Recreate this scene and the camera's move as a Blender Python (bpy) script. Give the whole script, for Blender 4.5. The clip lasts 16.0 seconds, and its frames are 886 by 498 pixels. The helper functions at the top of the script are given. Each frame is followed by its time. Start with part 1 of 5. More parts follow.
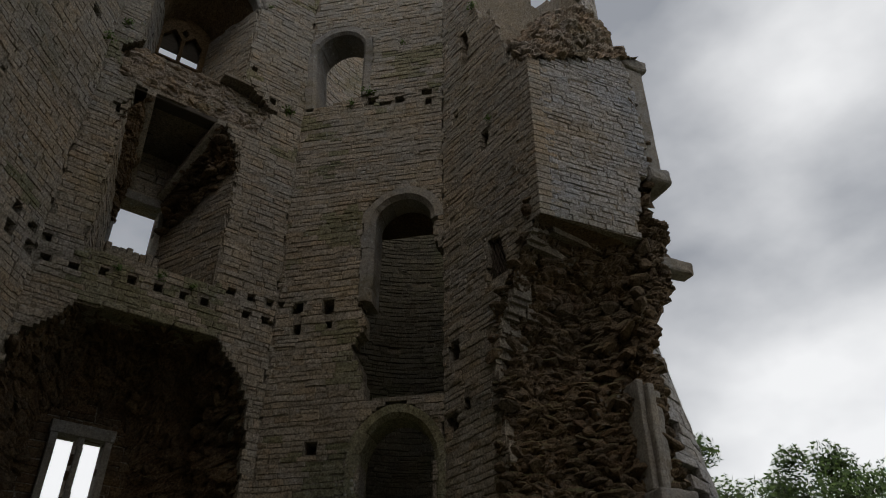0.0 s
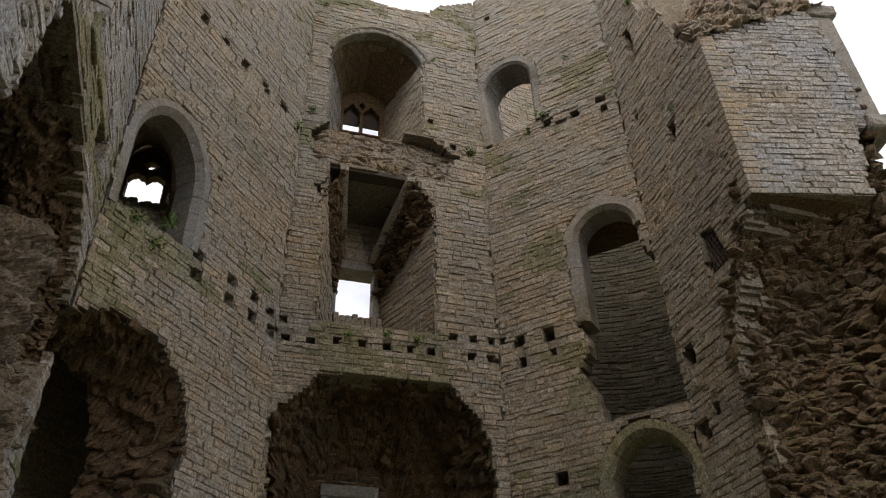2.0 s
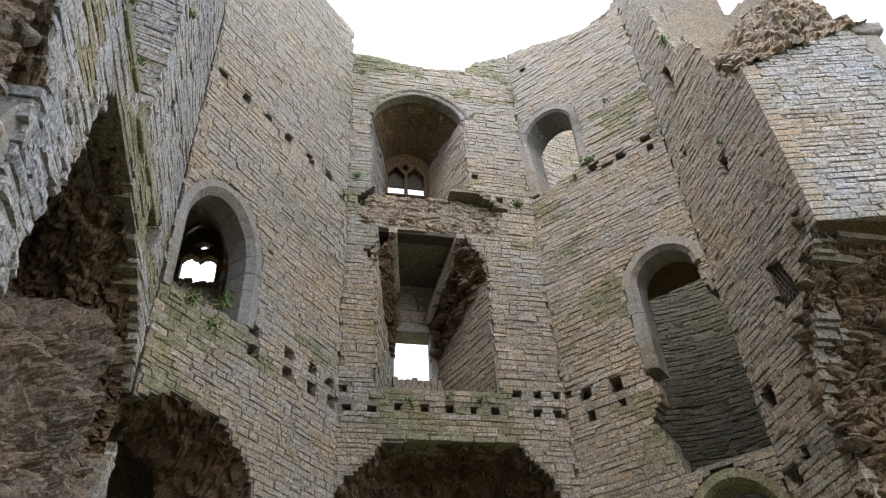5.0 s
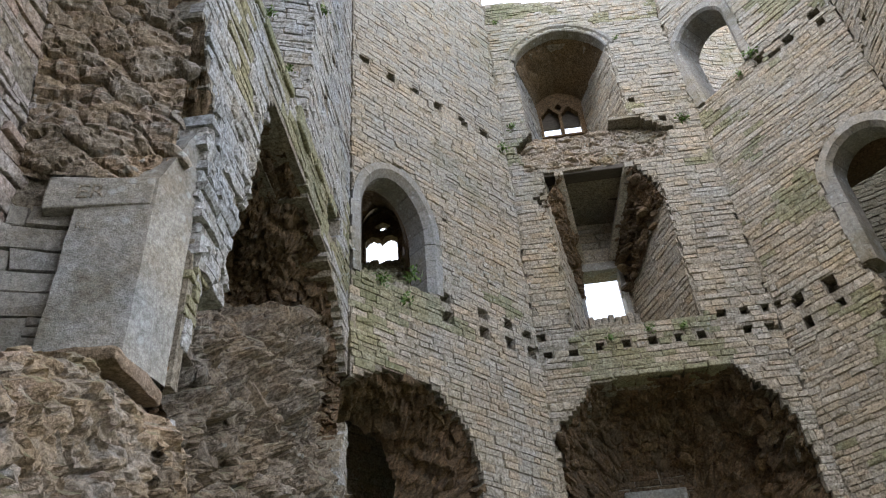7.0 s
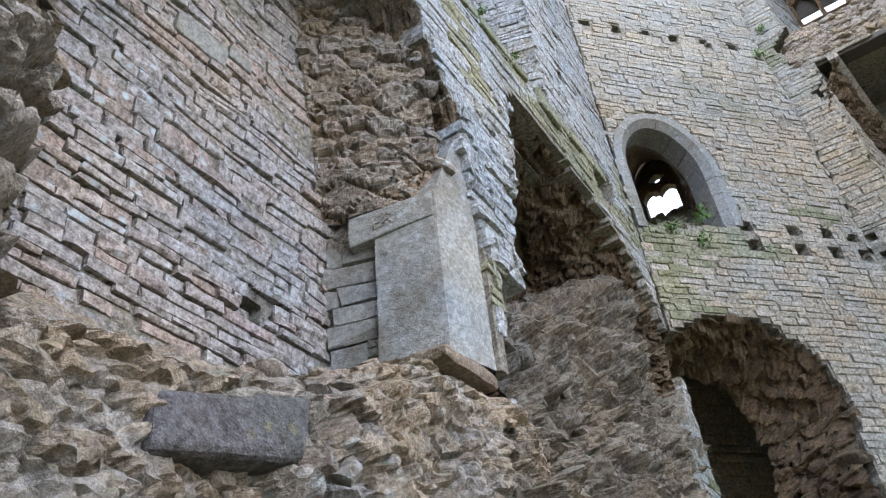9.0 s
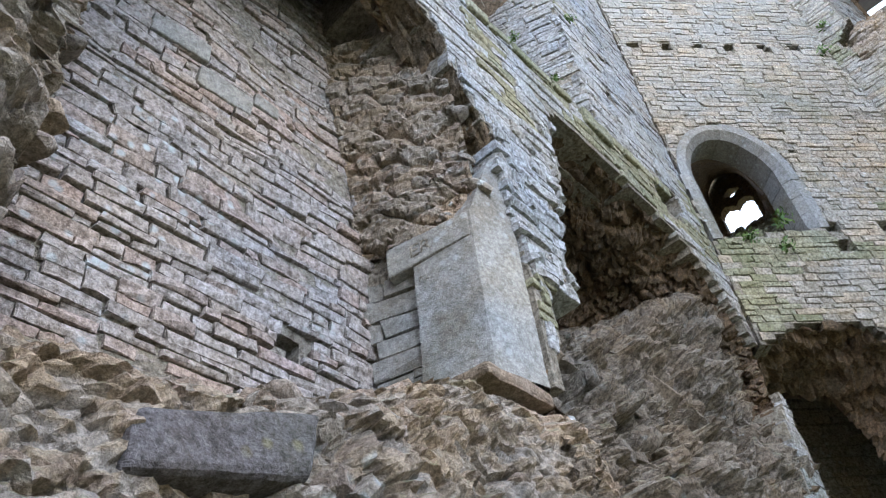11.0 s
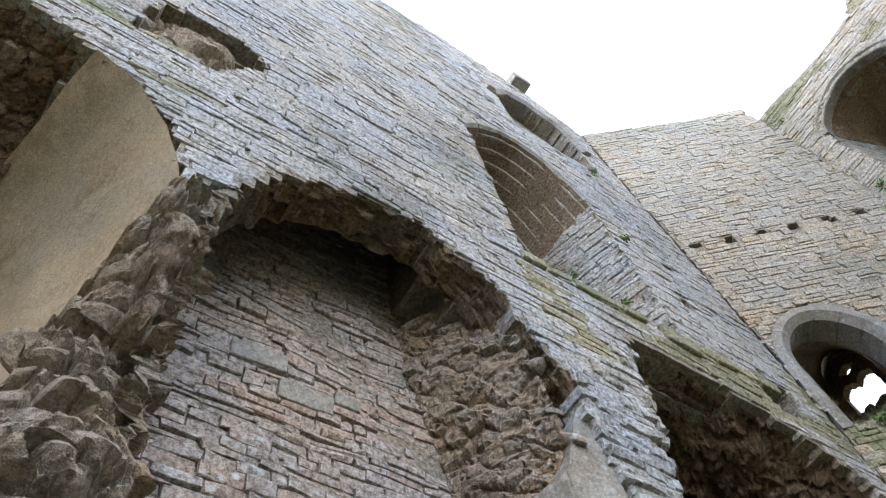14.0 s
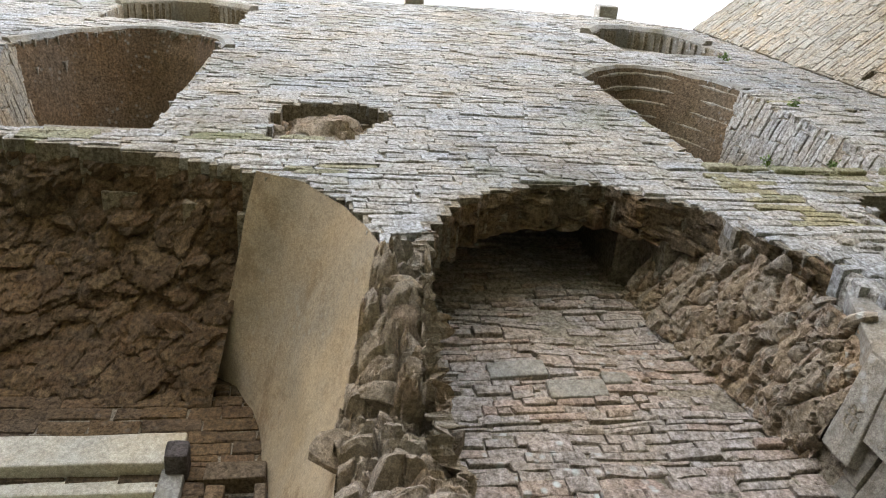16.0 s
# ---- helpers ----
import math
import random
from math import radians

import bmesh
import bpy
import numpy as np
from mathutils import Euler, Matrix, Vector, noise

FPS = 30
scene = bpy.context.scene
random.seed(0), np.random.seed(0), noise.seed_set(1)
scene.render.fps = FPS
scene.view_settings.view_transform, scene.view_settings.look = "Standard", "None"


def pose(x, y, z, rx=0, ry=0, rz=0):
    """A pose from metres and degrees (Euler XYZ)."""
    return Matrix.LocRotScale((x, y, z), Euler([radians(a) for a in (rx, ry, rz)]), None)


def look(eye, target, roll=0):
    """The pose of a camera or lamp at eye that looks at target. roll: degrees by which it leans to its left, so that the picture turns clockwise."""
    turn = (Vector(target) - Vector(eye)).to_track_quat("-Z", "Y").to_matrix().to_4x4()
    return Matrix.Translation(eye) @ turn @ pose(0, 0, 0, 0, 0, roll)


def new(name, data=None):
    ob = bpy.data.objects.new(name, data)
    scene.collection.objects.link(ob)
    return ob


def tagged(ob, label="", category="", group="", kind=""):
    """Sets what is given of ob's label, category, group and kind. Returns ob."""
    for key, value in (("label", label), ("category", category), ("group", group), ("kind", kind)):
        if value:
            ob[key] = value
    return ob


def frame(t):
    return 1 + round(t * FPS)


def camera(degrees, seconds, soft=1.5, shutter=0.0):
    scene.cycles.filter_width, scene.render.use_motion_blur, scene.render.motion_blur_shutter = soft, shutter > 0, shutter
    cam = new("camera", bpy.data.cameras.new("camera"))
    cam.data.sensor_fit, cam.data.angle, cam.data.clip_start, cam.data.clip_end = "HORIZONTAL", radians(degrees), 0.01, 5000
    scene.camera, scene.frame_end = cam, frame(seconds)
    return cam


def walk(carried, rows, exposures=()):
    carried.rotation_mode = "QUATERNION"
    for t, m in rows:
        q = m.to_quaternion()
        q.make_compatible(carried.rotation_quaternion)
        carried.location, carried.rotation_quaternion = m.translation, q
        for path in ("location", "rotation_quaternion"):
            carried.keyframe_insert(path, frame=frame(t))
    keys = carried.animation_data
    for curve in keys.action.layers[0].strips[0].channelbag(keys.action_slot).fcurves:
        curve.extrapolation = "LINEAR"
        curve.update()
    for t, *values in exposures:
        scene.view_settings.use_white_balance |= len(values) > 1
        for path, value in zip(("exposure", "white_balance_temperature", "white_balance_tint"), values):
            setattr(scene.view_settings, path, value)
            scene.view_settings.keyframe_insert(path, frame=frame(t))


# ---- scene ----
cam = camera(60.1, 16.0, soft=1.1)
PATH = [
    (0, (0.604, -0.002, 1.121), (1.575, 1.341, 2.241), -0.1),
    (0.5, (0.59, 0.03, 1.159), (1.412, 1.452, 2.3), -0.6),
    (1, (0.584, 0.056, 1.165), (1.27, 1.535, 2.324), -1.0),
    (1.5, (0.585, 0.049, 1.167), (1.153, 1.572, 2.334), -1.3),
    (2, (0.577, 0.055, 1.167), (1.066, 1.594, 2.347), -1.8),
    (2.5, (0.561, 0.068, 1.179), (1.008, 1.609, 2.373), -2.1),
    (3, (0.565, 0.088, 1.204), (0.982, 1.629, 2.41), -2.5),
    (5.5, (0.593, 0.163, 1.333), (0.877, 1.654, 2.636), -4.1),
    (6, (0.571, 0.166, 1.339), (0.734, 1.691, 2.622), -4.4),
    (6.5, (0.549, 0.154, 1.322), (0.592, 1.726, 2.557), -4.6),
    (7, (0.572, 0.17, 1.339), (0.465, 1.752, 2.558), -4.8),
    (7.5, (0.561, 0.09, 1.326), (0.257, 1.645, 2.547), -5.3),
    (8, (0.563, 0.136, 1.329), (0.063, 1.632, 2.558), -5.4),
    (8.5, (0.564, 0.155, 1.272), (-0.111, 1.573, 2.51), -5.8),
    (10.8, (0.589, 0.582, 1.124), (-0.327, 1.735, 2.477), -7.3),
    (11, (0.608, 0.592, 1.132), (-0.294, 1.719, 2.516), -7.5),
    (11.5, (0.638, 0.612, 1.186), (-0.214, 1.647, 2.67), -8.8),
    (12, (0.668, 0.603, 1.251), (-0.139, 1.561, 2.81), -9.8),
    (12.5, (0.728, 0.579, 1.268), (-0.017, 1.466, 2.898), -11.3),
    (13, (0.759, 0.586, 1.292), (0.071, 1.409, 2.981), -13.0),
    (13.5, (0.763, 0.6, 1.299), (0.106, 1.346, 3.033), -14.4),
    (14, (0.784, 0.575, 1.269), (0.131, 1.252, 3.034), -15.3),
    (14.5, (0.78, 0.499, 1.28), (0.089, 1.086, 3.063), -15.6),
    (15, (0.797, 0.427, 1.29), (0.061, 0.939, 3.079), -16.3),
    (15.5, (0.757, 0.373, 1.291), (-0.015, 0.783, 3.09), -17.0),
    (16, (0.729, 0.329, 1.293), (-0.076, 0.627, 3.1), -17.8),
]
EXPOSURES = [(0, -1.57, 6700, 10), (0.5, -1.52, 6700, 10), (1.0, -1.17, 6800, 10), (1.5, -0.57, 6700, 14), (2.0, -0.05, 7000, 13), (3.0, 0.45, 6800, 14), (5.5, 1.0, 6080, 10), (7.0, 1.14, 5950, 10), (8.5, 1.62, 5420, 10), (11.0, 1.72, 5350, 10), (12.5, 1.56, 5380, 11), (14.5, 1.4, 5980, 10), (16.0, 1.5, 6450, 10)]
walk(cam, [(t, look(e, g, r)) for t, e, g, r in PATH], EXPOSURES)

# ---------------------------------------------------------------- light
world = bpy.data.worlds.new("overcast_sky")
scene.world = world
world.use_nodes = True
wn, wl = world.node_tree.nodes, world.node_tree.links
wn.clear()
w_out = wn.new("ShaderNodeOutputWorld")
w_bg = wn.new("ShaderNodeBackground")
w_sky = wn.new("ShaderNodeTexSky")
w_sky.sky_type = "NISHITA"
w_sky.sun_disc = False
w_sky.sun_elevation = radians(52)
w_sky.sun_rotation = radians(220)
w_co = wn.new("ShaderNodeTexCoord")
w_map = wn.new("ShaderNodeMapping")
w_map.inputs["Scale"].default_value = (1.0, 1.0, 1.7)
w_map.inputs["Location"].default_value = (0.35, 0.2, 0.0)
w_noise = wn.new("ShaderNodeTexNoise")
w_noise.inputs["Scale"].default_value = 1.7
w_noise.inputs["Detail"].default_value = 7
w_noise.inputs["Roughness"].default_value = 0.46
w_ramp = wn.new("ShaderNodeValToRGB")
w_ramp.color_ramp.elements[0].position = 0.38
w_ramp.color_ramp.elements[0].color = (0.66, 0.71, 0.80, 1)
w_ramp.color_ramp.elements[1].position = 0.58
w_ramp.color_ramp.elements[1].color = (2.0, 2.05, 2.12, 1)
w_mul = wn.new("ShaderNodeMix")
w_mul.data_type = "RGBA"
w_mul.blend_type = "MIX"
w_mul.inputs["Factor"].default_value = 0.985
wl.new(w_co.outputs["Generated"], w_map.inputs["Vector"])
wl.new(w_map.outputs["Vector"], w_noise.inputs["Vector"])
w_sep = wn.new("ShaderNodeSeparateXYZ")
wl.new(w_co.outputs["Generated"], w_sep.inputs[0])
w_low = wn.new("ShaderNodeMath")
w_low.operation = "MULTIPLY_ADD"
w_low.inputs[1].default_value, w_low.inputs[2].default_value = -0.55, 0.27
wl.new(w_sep.outputs["Z"], w_low.inputs[0])
w_top = wn.new("ShaderNodeMath")
w_top.operation = "MAXIMUM"
w_top.inputs[1].default_value = -0.06
wl.new(w_low.outputs[0], w_top.inputs[0])
w_sum = wn.new("ShaderNodeMath")
w_sum.operation = "ADD"
wl.new(w_noise.outputs["Fac"], w_sum.inputs[0])
wl.new(w_top.outputs[0], w_sum.inputs[1])
wl.new(w_sum.outputs[0], w_ramp.inputs["Fac"])
wl.new(w_sky.outputs["Color"], w_mul.inputs[6])
wl.new(w_ramp.outputs["Color"], w_mul.inputs[7])
wl.new(w_mul.outputs[2], w_bg.inputs["Color"])
w_bg.inputs["Strength"].default_value = 1.3
wl.new(w_bg.outputs["Background"], w_out.inputs["Surface"])

sun_data = bpy.data.lights.new("sun", "SUN")
sun_data.energy = 1.5
sun_data.angle = radians(25)
sun_data.color = (1.0, 0.96, 0.9)
sun = new("sun", sun_data)
sun.matrix_world = look((-9, -9, 26), (2, 4, 4))


# ---------------------------------------------------------------- materials
def shader(name, rough=0.9):
    m = bpy.data.materials.new(name)
    m.use_nodes = True
    nt = m.node_tree
    b = nt.nodes["Principled BSDF"]
    b.inputs["Roughness"].default_value = rough
    b.inputs["Specular IOR Level"].default_value = 0.25
    return m, nt, b


def node(nt, kind, **values):
    n = nt.nodes.new(kind)
    for k, v in values.items():
        n.inputs[k].default_value = v
    return n


def ramp(nt, src, stops):
    r = nt.nodes.new("ShaderNodeValToRGB")
    els = r.color_ramp.elements
    while len(els) < len(stops):
        els.new(0.5)
    for e, (p, c) in zip(els, stops):
        e.position, e.color = p, (*c, 1)
    nt.links.new(src, r.inputs["Fac"])
    return r.outputs["Color"]


def mixc(nt, fac, a, b, mode="MIX"):
    n = nt.nodes.new("ShaderNodeMix")
    n.data_type, n.blend_type = "RGBA", mode
    for sock, v in ((n.inputs["Factor"], fac), (n.inputs[6], a), (n.inputs[7], b)):
        if isinstance(v, (int, float)):
            sock.default_value = v
        elif isinstance(v, tuple):
            sock.default_value = (*v, 1)
        else:
            nt.links.new(v, sock)
    return n.outputs[2]


def grey(nt, src, lo, hi, a=0.0, b=1.0):
    n = nt.nodes.new("ShaderNodeMapRange")
    n.inputs["From Min"].default_value, n.inputs["From Max"].default_value = lo, hi
    n.inputs["To Min"].default_value, n.inputs["To Max"].default_value = a, b
    nt.links.new(src, n.inputs["Value"])
    return n.outputs["Result"]


def stone_material(name, stops, stain=0.55, lichen=0.5, moss=0.3, bump=0.5, grain=1.0, soot=0.35, upper_grey=0.0, soot_scale=0.75, lichen_colour=(0.44, 0.46, 0.45)):
    """Weathered limestone: a colour for each block, blotches, lichen spots, moss and a pitted grain."""
    m, nt, b = shader(name, 0.92)
    L = nt.links
    co = node(nt, "ShaderNodeNewGeometry")
    info = node(nt, "ShaderNodeObjectInfo")
    add = nt.nodes.new("ShaderNodeMath")
    add.operation = "ADD"
    L.new(co.outputs["Random Per Island"], add.inputs[0])
    L.new(info.outputs["Random"], add.inputs[1])
    kind_at = nt.nodes.new("ShaderNodeAttribute")
    kind_at.attribute_name = "stone_kind"
    add2 = nt.nodes.new("ShaderNodeMath")
    add2.operation = "ADD"
    L.new(add.outputs[0], add2.inputs[0])
    L.new(kind_at.outputs["Fac"], add2.inputs[1])
    fr = nt.nodes.new("ShaderNodeMath")
    fr.operation = "FRACT"
    L.new(add2.outputs[0], fr.inputs[0])
    pos = co.outputs["Position"]

    def noise_at(scale, detail=4, rough=0.6):
        n = node(nt, "ShaderNodeTexNoise", Scale=scale, Detail=detail, Roughness=rough)
        L.new(pos, n.inputs["Vector"])
        return n.outputs["Fac"]

    mean = tuple(sum(s[1][k] for s in stops) / len(stops) for k in range(3))
    large = noise_at(0.55, 5)
    zone = noise_at(0.9, 4)
    warm = mixc(nt, grey(nt, zone, 0.36, 0.64), tuple(c * k for c, k in zip(mean, (0.90, 0.96, 1.06))), tuple(c * k for c, k in zip(mean, (1.15, 1.03, 0.86))))
    per = mixc(nt, 0.45, warm, ramp(nt, fr.outputs[0], stops))
    mid = noise_at(3.2, 5)
    fine = noise_at(34, 4, 0.7)
    speck = noise_at(110, 5, 0.72)
    col = mixc(nt, grey(nt, large, 0.35, 0.7, 0.0, stain), per, mixc(nt, 1.0, per, (0.66, 0.68, 0.72), "MULTIPLY"))
    col = mixc(nt, grey(nt, mid, 0.3, 0.72, 0.0, 0.5), col, mixc(nt, 1.0, col, (1.22, 1.08, 0.88), "MULTIPLY"))
    col = mixc(nt, grey(nt, fine, 0.38, 0.64, 0.0, 1.0 * grain), mixc(nt, 1.0, col, (1.3, 1.3, 1.3), "MULTIPLY"), mixc(nt, 1.0, col, (0.42, 0.39, 0.355), "MULTIPLY"))
    pit = noise_at(11, 5, 0.68)
    col = mixc(nt, grey(nt, pit, 0.36, 0.64, 0.0, 0.62 * grain), mixc(nt, 1.0, col, (1.2, 1.2, 1.22), "MULTIPLY"), mixc(nt, 1.0, col, (0.66, 0.62, 0.56), "MULTIPLY"))
    col = mixc(nt, grey(nt, speck, 0.44, 0.62, 0.0, 0.75), col, mixc(nt, 1.0, col, (1.65, 1.63, 1.6), "MULTIPLY"))
    if soot:
        dark = grey(nt, noise_at(soot_scale, 6, 0.7), 0.52, 0.68, 0, soot)
        col = mixc(nt, dark, col, mixc(nt, 1.0, col, (0.56, 0.49, 0.41), "MULTIPLY"))
    if lichen:
        vor = node(nt, "ShaderNodeTexVoronoi", Scale=11.0)
        L.new(pos, vor.inputs["Vector"])
        spot = grey(nt, vor.outputs["Distance"], 0.30, 0.16)
        patch = grey(nt, noise_at(1.1, 3), 0.5, 0.68, 0, lichen)
        both = nt.nodes.new("ShaderNodeMath")
        both.operation = "MULTIPLY"
        L.new(spot, both.inputs[0])
        L.new(patch, both.inputs[1])
        col = mixc(nt, both.outputs[0], col, lichen_colour)
    # Lichen grey grows with height; its paleness also paints in the brighter upper walls.
    if upper_grey:
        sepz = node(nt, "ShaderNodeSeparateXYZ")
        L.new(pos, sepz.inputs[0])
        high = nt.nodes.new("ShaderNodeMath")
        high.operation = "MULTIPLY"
        L.new(grey(nt, sepz.outputs["Z"], 8.0, 13.5, 0.1, upper_grey), high.inputs[0])
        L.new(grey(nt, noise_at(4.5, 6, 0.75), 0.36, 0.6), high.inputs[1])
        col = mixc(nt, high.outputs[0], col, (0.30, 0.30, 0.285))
    if moss:
        green = grey(nt, noise_at(0.8, 6, 0.65), 0.54, 0.72, 0, moss)
        col = mixc(nt, green, col, (0.075, 0.088, 0.035))
        sep = node(nt, "ShaderNodeSeparateXYZ")
        L.new(co.outputs["Normal"], sep.inputs[0])
        top = grey(nt, sep.outputs["Z"], 0.55, 0.95)
        patchy = nt.nodes.new("ShaderNodeMath")
        patchy.operation = "MULTIPLY"
        L.new(top, patchy.inputs[0])
        L.new(grey(nt, mid, 0.4, 0.6, 0.1, 0.8), patchy.inputs[1])
        col = mixc(nt, patchy.outputs[0], col, (0.085, 0.11, 0.03))
    L.new(col, b.inputs["Base Color"])
    height = mixc(nt, 0.3, mixc(nt, 0.5, noise_at(14, 5, 0.7), fine), speck)
    bp = node(nt, "ShaderNodeBump", Strength=min(1.0, bump * 1.25), Distance=0.05)
    L.new(height, bp.inputs["Height"])
    L.new(bp.outputs["Normal"], b.inputs["Normal"])
    return m


BUFF = [(0.0, (0.215, 0.20, 0.175)), (0.2, (0.27, 0.255, 0.235)), (0.38, (0.245, 0.238, 0.22)), (0.55, (0.31, 0.265, 0.20)),
        (0.70, (0.205, 0.195, 0.175)), (0.82, (0.29, 0.232, 0.16)), (0.92, (0.262, 0.20, 0.14)), (1.0, (0.345, 0.325, 0.295))]
PALE = [(0.0, (0.235, 0.239, 0.250)), (0.3, (0.277, 0.283, 0.297)), (0.6, (0.247, 0.264, 0.297)), (0.85, (0.271, 0.252, 0.230)), (1.0, (0.312, 0.319, 0.331))]
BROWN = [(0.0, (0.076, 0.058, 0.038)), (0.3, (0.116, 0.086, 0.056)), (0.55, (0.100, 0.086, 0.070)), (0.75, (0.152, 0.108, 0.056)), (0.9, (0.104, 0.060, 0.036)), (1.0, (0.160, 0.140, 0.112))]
HEARTH = [(0.0, (0.214, 0.195, 0.180)), (0.3, (0.252, 0.237, 0.233)), (0.55, (0.228, 0.220, 0.222)), (0.7, (0.245, 0.200, 0.172)), (0.88, (0.232, 0.158, 0.132)), (1.0, (0.299, 0.299, 0.304))]
DRESSED = [(0.0, (0.159, 0.152, 0.140)), (0.5, (0.186, 0.179, 0.166)), (1.0, (0.174, 0.171, 0.166))]

m_wall = stone_material("coursed_limestone", BUFF, upper_grey=0.6)
m_tower = stone_material("tower_limestone", BUFF, moss=0.5)
m_pale = stone_material("pale_weathered_limestone", PALE, lichen=0.8, moss=0.45, soot=0.75)
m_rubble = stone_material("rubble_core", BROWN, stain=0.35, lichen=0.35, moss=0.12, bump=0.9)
CRAG = [(0.0, (0.158, 0.132, 0.099)), (0.25, (0.232, 0.204, 0.171)), (0.45, (0.204, 0.189, 0.177)), (0.65, (0.257, 0.191, 0.115)), (0.88, (0.195, 0.132, 0.094)), (1.0, (0.297, 0.282, 0.26))]
m_grey_rubble = stone_material("weathered_rubble", CRAG, stain=0.7, lichen=0.6, moss=0.4, bump=1.0, grain=0.8)
m_heap = stone_material("heaped_core", [(0.0, (0.095, 0.078, 0.06)), (0.3, (0.15, 0.125, 0.1)), (0.55, (0.13, 0.115, 0.1)), (0.75, (0.175, 0.13, 0.085)), (1.0, (0.2, 0.18, 0.155))], stain=0.6, lichen=0.4, moss=0.12, bump=1.0)
m_hearth = stone_material("hearth_stone", HEARTH, stain=0.5, lichen=0.9, moss=0.05)
m_slate = stone_material("dark_lichened_block", [(0.0, (0.05, 0.047, 0.055)), (0.5, (0.075, 0.068, 0.075)), (1.0, (0.11, 0.10, 0.10))], stain=0.6, lichen=0.9, moss=0.25, bump=0.8, grain=0.9, lichen_colour=(0.30, 0.24, 0.07))
m_dressed = stone_material("dressed_limestone", DRESSED, stain=0.9, lichen=0.8, moss=0.3, bump=0.45, grain=0.6, soot=0.8, soot_scale=1.6)
# Green algae on the stone, with the unlit interior's shade lowered into its colour.
m_algae_shade = stone_material("shaded_algae_limestone", [(0.0, (0.085, 0.085, 0.068)), (0.5, (0.115, 0.11, 0.09)), (1.0, (0.14, 0.13, 0.105))], stain=0.7, lichen=0.1, moss=0.6)
m_mortar = stone_material("lime_mortar", [(0.0, (0.185, 0.17, 0.145)), (1.0, (0.215, 0.195, 0.165))], lichen=0, moss=0.15, bump=0.9)
m_mossy = stone_material("mossy_limestone", [(0.0, (0.13, 0.135, 0.08)), (0.5, (0.19, 0.185, 0.13)), (1.0, (0.235, 0.225, 0.175))], lichen=0.6, moss=0.75)
m_lintel = stone_material("pale_dressed_lintel", [(0.0, (0.27, 0.25, 0.21)), (1.0, (0.30, 0.275, 0.23))], stain=0.6, lichen=0.2, moss=0.1, bump=0.3, grain=0.5)
m_plaster = stone_material("old_lime_plaster", [(0.0, (0.225, 0.18, 0.125)), (1.0, (0.21, 0.175, 0.13))], stain=1.0, lichen=0.2, moss=0.0, bump=0.3, grain=0.35, soot=1.0, soot_scale=1.9)
# Vault earth colours, taken darker to hold the shade of the recesses they line.
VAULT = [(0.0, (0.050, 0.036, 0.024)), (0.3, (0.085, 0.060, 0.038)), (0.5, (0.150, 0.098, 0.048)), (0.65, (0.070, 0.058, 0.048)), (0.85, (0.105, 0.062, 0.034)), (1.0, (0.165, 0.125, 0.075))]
m_vault_shade = stone_material("earthy_vault_with_shade", VAULT, stain=0.6, lichen=0.1, moss=0.1, bump=1.0, grain=1.0, soot=0.9)


def plain_material(name, a, b_col, scale, rough=0.8, stretch=(1, 1, 1), bump=0.3):
    m, nt, b = shader(name, rough)
    tc = node(nt, "ShaderNodeTexCoord")
    mp = node(nt, "ShaderNodeMapping")
    mp.inputs["Scale"].default_value = stretch
    nt.links.new(tc.outputs["Object"], mp.inputs["Vector"])
    n = node(nt, "ShaderNodeTexNoise", Scale=scale, Detail=6, Roughness=0.65)
    nt.links.new(mp.outputs["Vector"], n.inputs["Vector"])
    nt.links.new(mixc(nt, grey(nt, n.outputs["Fac"], 0.3, 0.7), a, b_col), b.inputs["Base Color"])
    bp = node(nt, "ShaderNodeBump", Strength=bump, Distance=0.01)
    nt.links.new(n.outputs["Fac"], bp.inputs["Height"])
    nt.links.new(bp.outputs["Normal"], b.inputs["Normal"])
    return m


m_timber = plain_material("weathered_oak", (0.035, 0.028, 0.021), (0.10, 0.082, 0.066), 9, 0.8, (1, 14, 14), 0.5)
m_iron = plain_material("rusty_iron", (0.05, 0.04, 0.035), (0.10, 0.07, 0.05), 40, 0.6)
m_ground = plain_material("gravelly_turf", (0.10, 0.13, 0.045), (0.24, 0.21, 0.15), 1.3, 0.95)
m_bark = plain_material("bark", (0.09, 0.07, 0.05), (0.17, 0.14, 0.10), 12, 0.9)


def leaf_material(name, a, b_col):
    m, nt, b = shader(name, 0.6)
    g = node(nt, "ShaderNodeNewGeometry")
    nt.links.new(mixc(nt, g.outputs["Random Per Island"], a, b_col), b.inputs["Base Color"])
    b.inputs["Subsurface Weight"].default_value = 0.0
    return m


m_leaf = leaf_material("tree_leaves", (0.045, 0.085, 0.018), (0.11, 0.17, 0.035))
m_weed = leaf_material("wall_weeds", (0.05, 0.10, 0.02), (0.14, 0.19, 0.05))


# ---------------------------------------------------------------- building kit
STAND = Vector((0.6, 0.3, 1.2))  # the middle of the floor, from which the pieces nearest are picked


def part(name, data, material, parent, label="", smooth=False):
    """Links a bmesh or (verts, faces) as one mesh object under a thing."""
    me = bpy.data.meshes.new(name)
    if isinstance(data, tuple):
        me.from_pydata([tuple(v) for v in data[0]], [], data[1])
    else:
        data.to_mesh(me)
        data.free()
    me.materials.append(material)
    if smooth:
        me.shade_smooth()
    ob = new(name, me)
    if parent is not None:
        ob.parent = parent
    if label:
        ob["label"] = label
    return ob


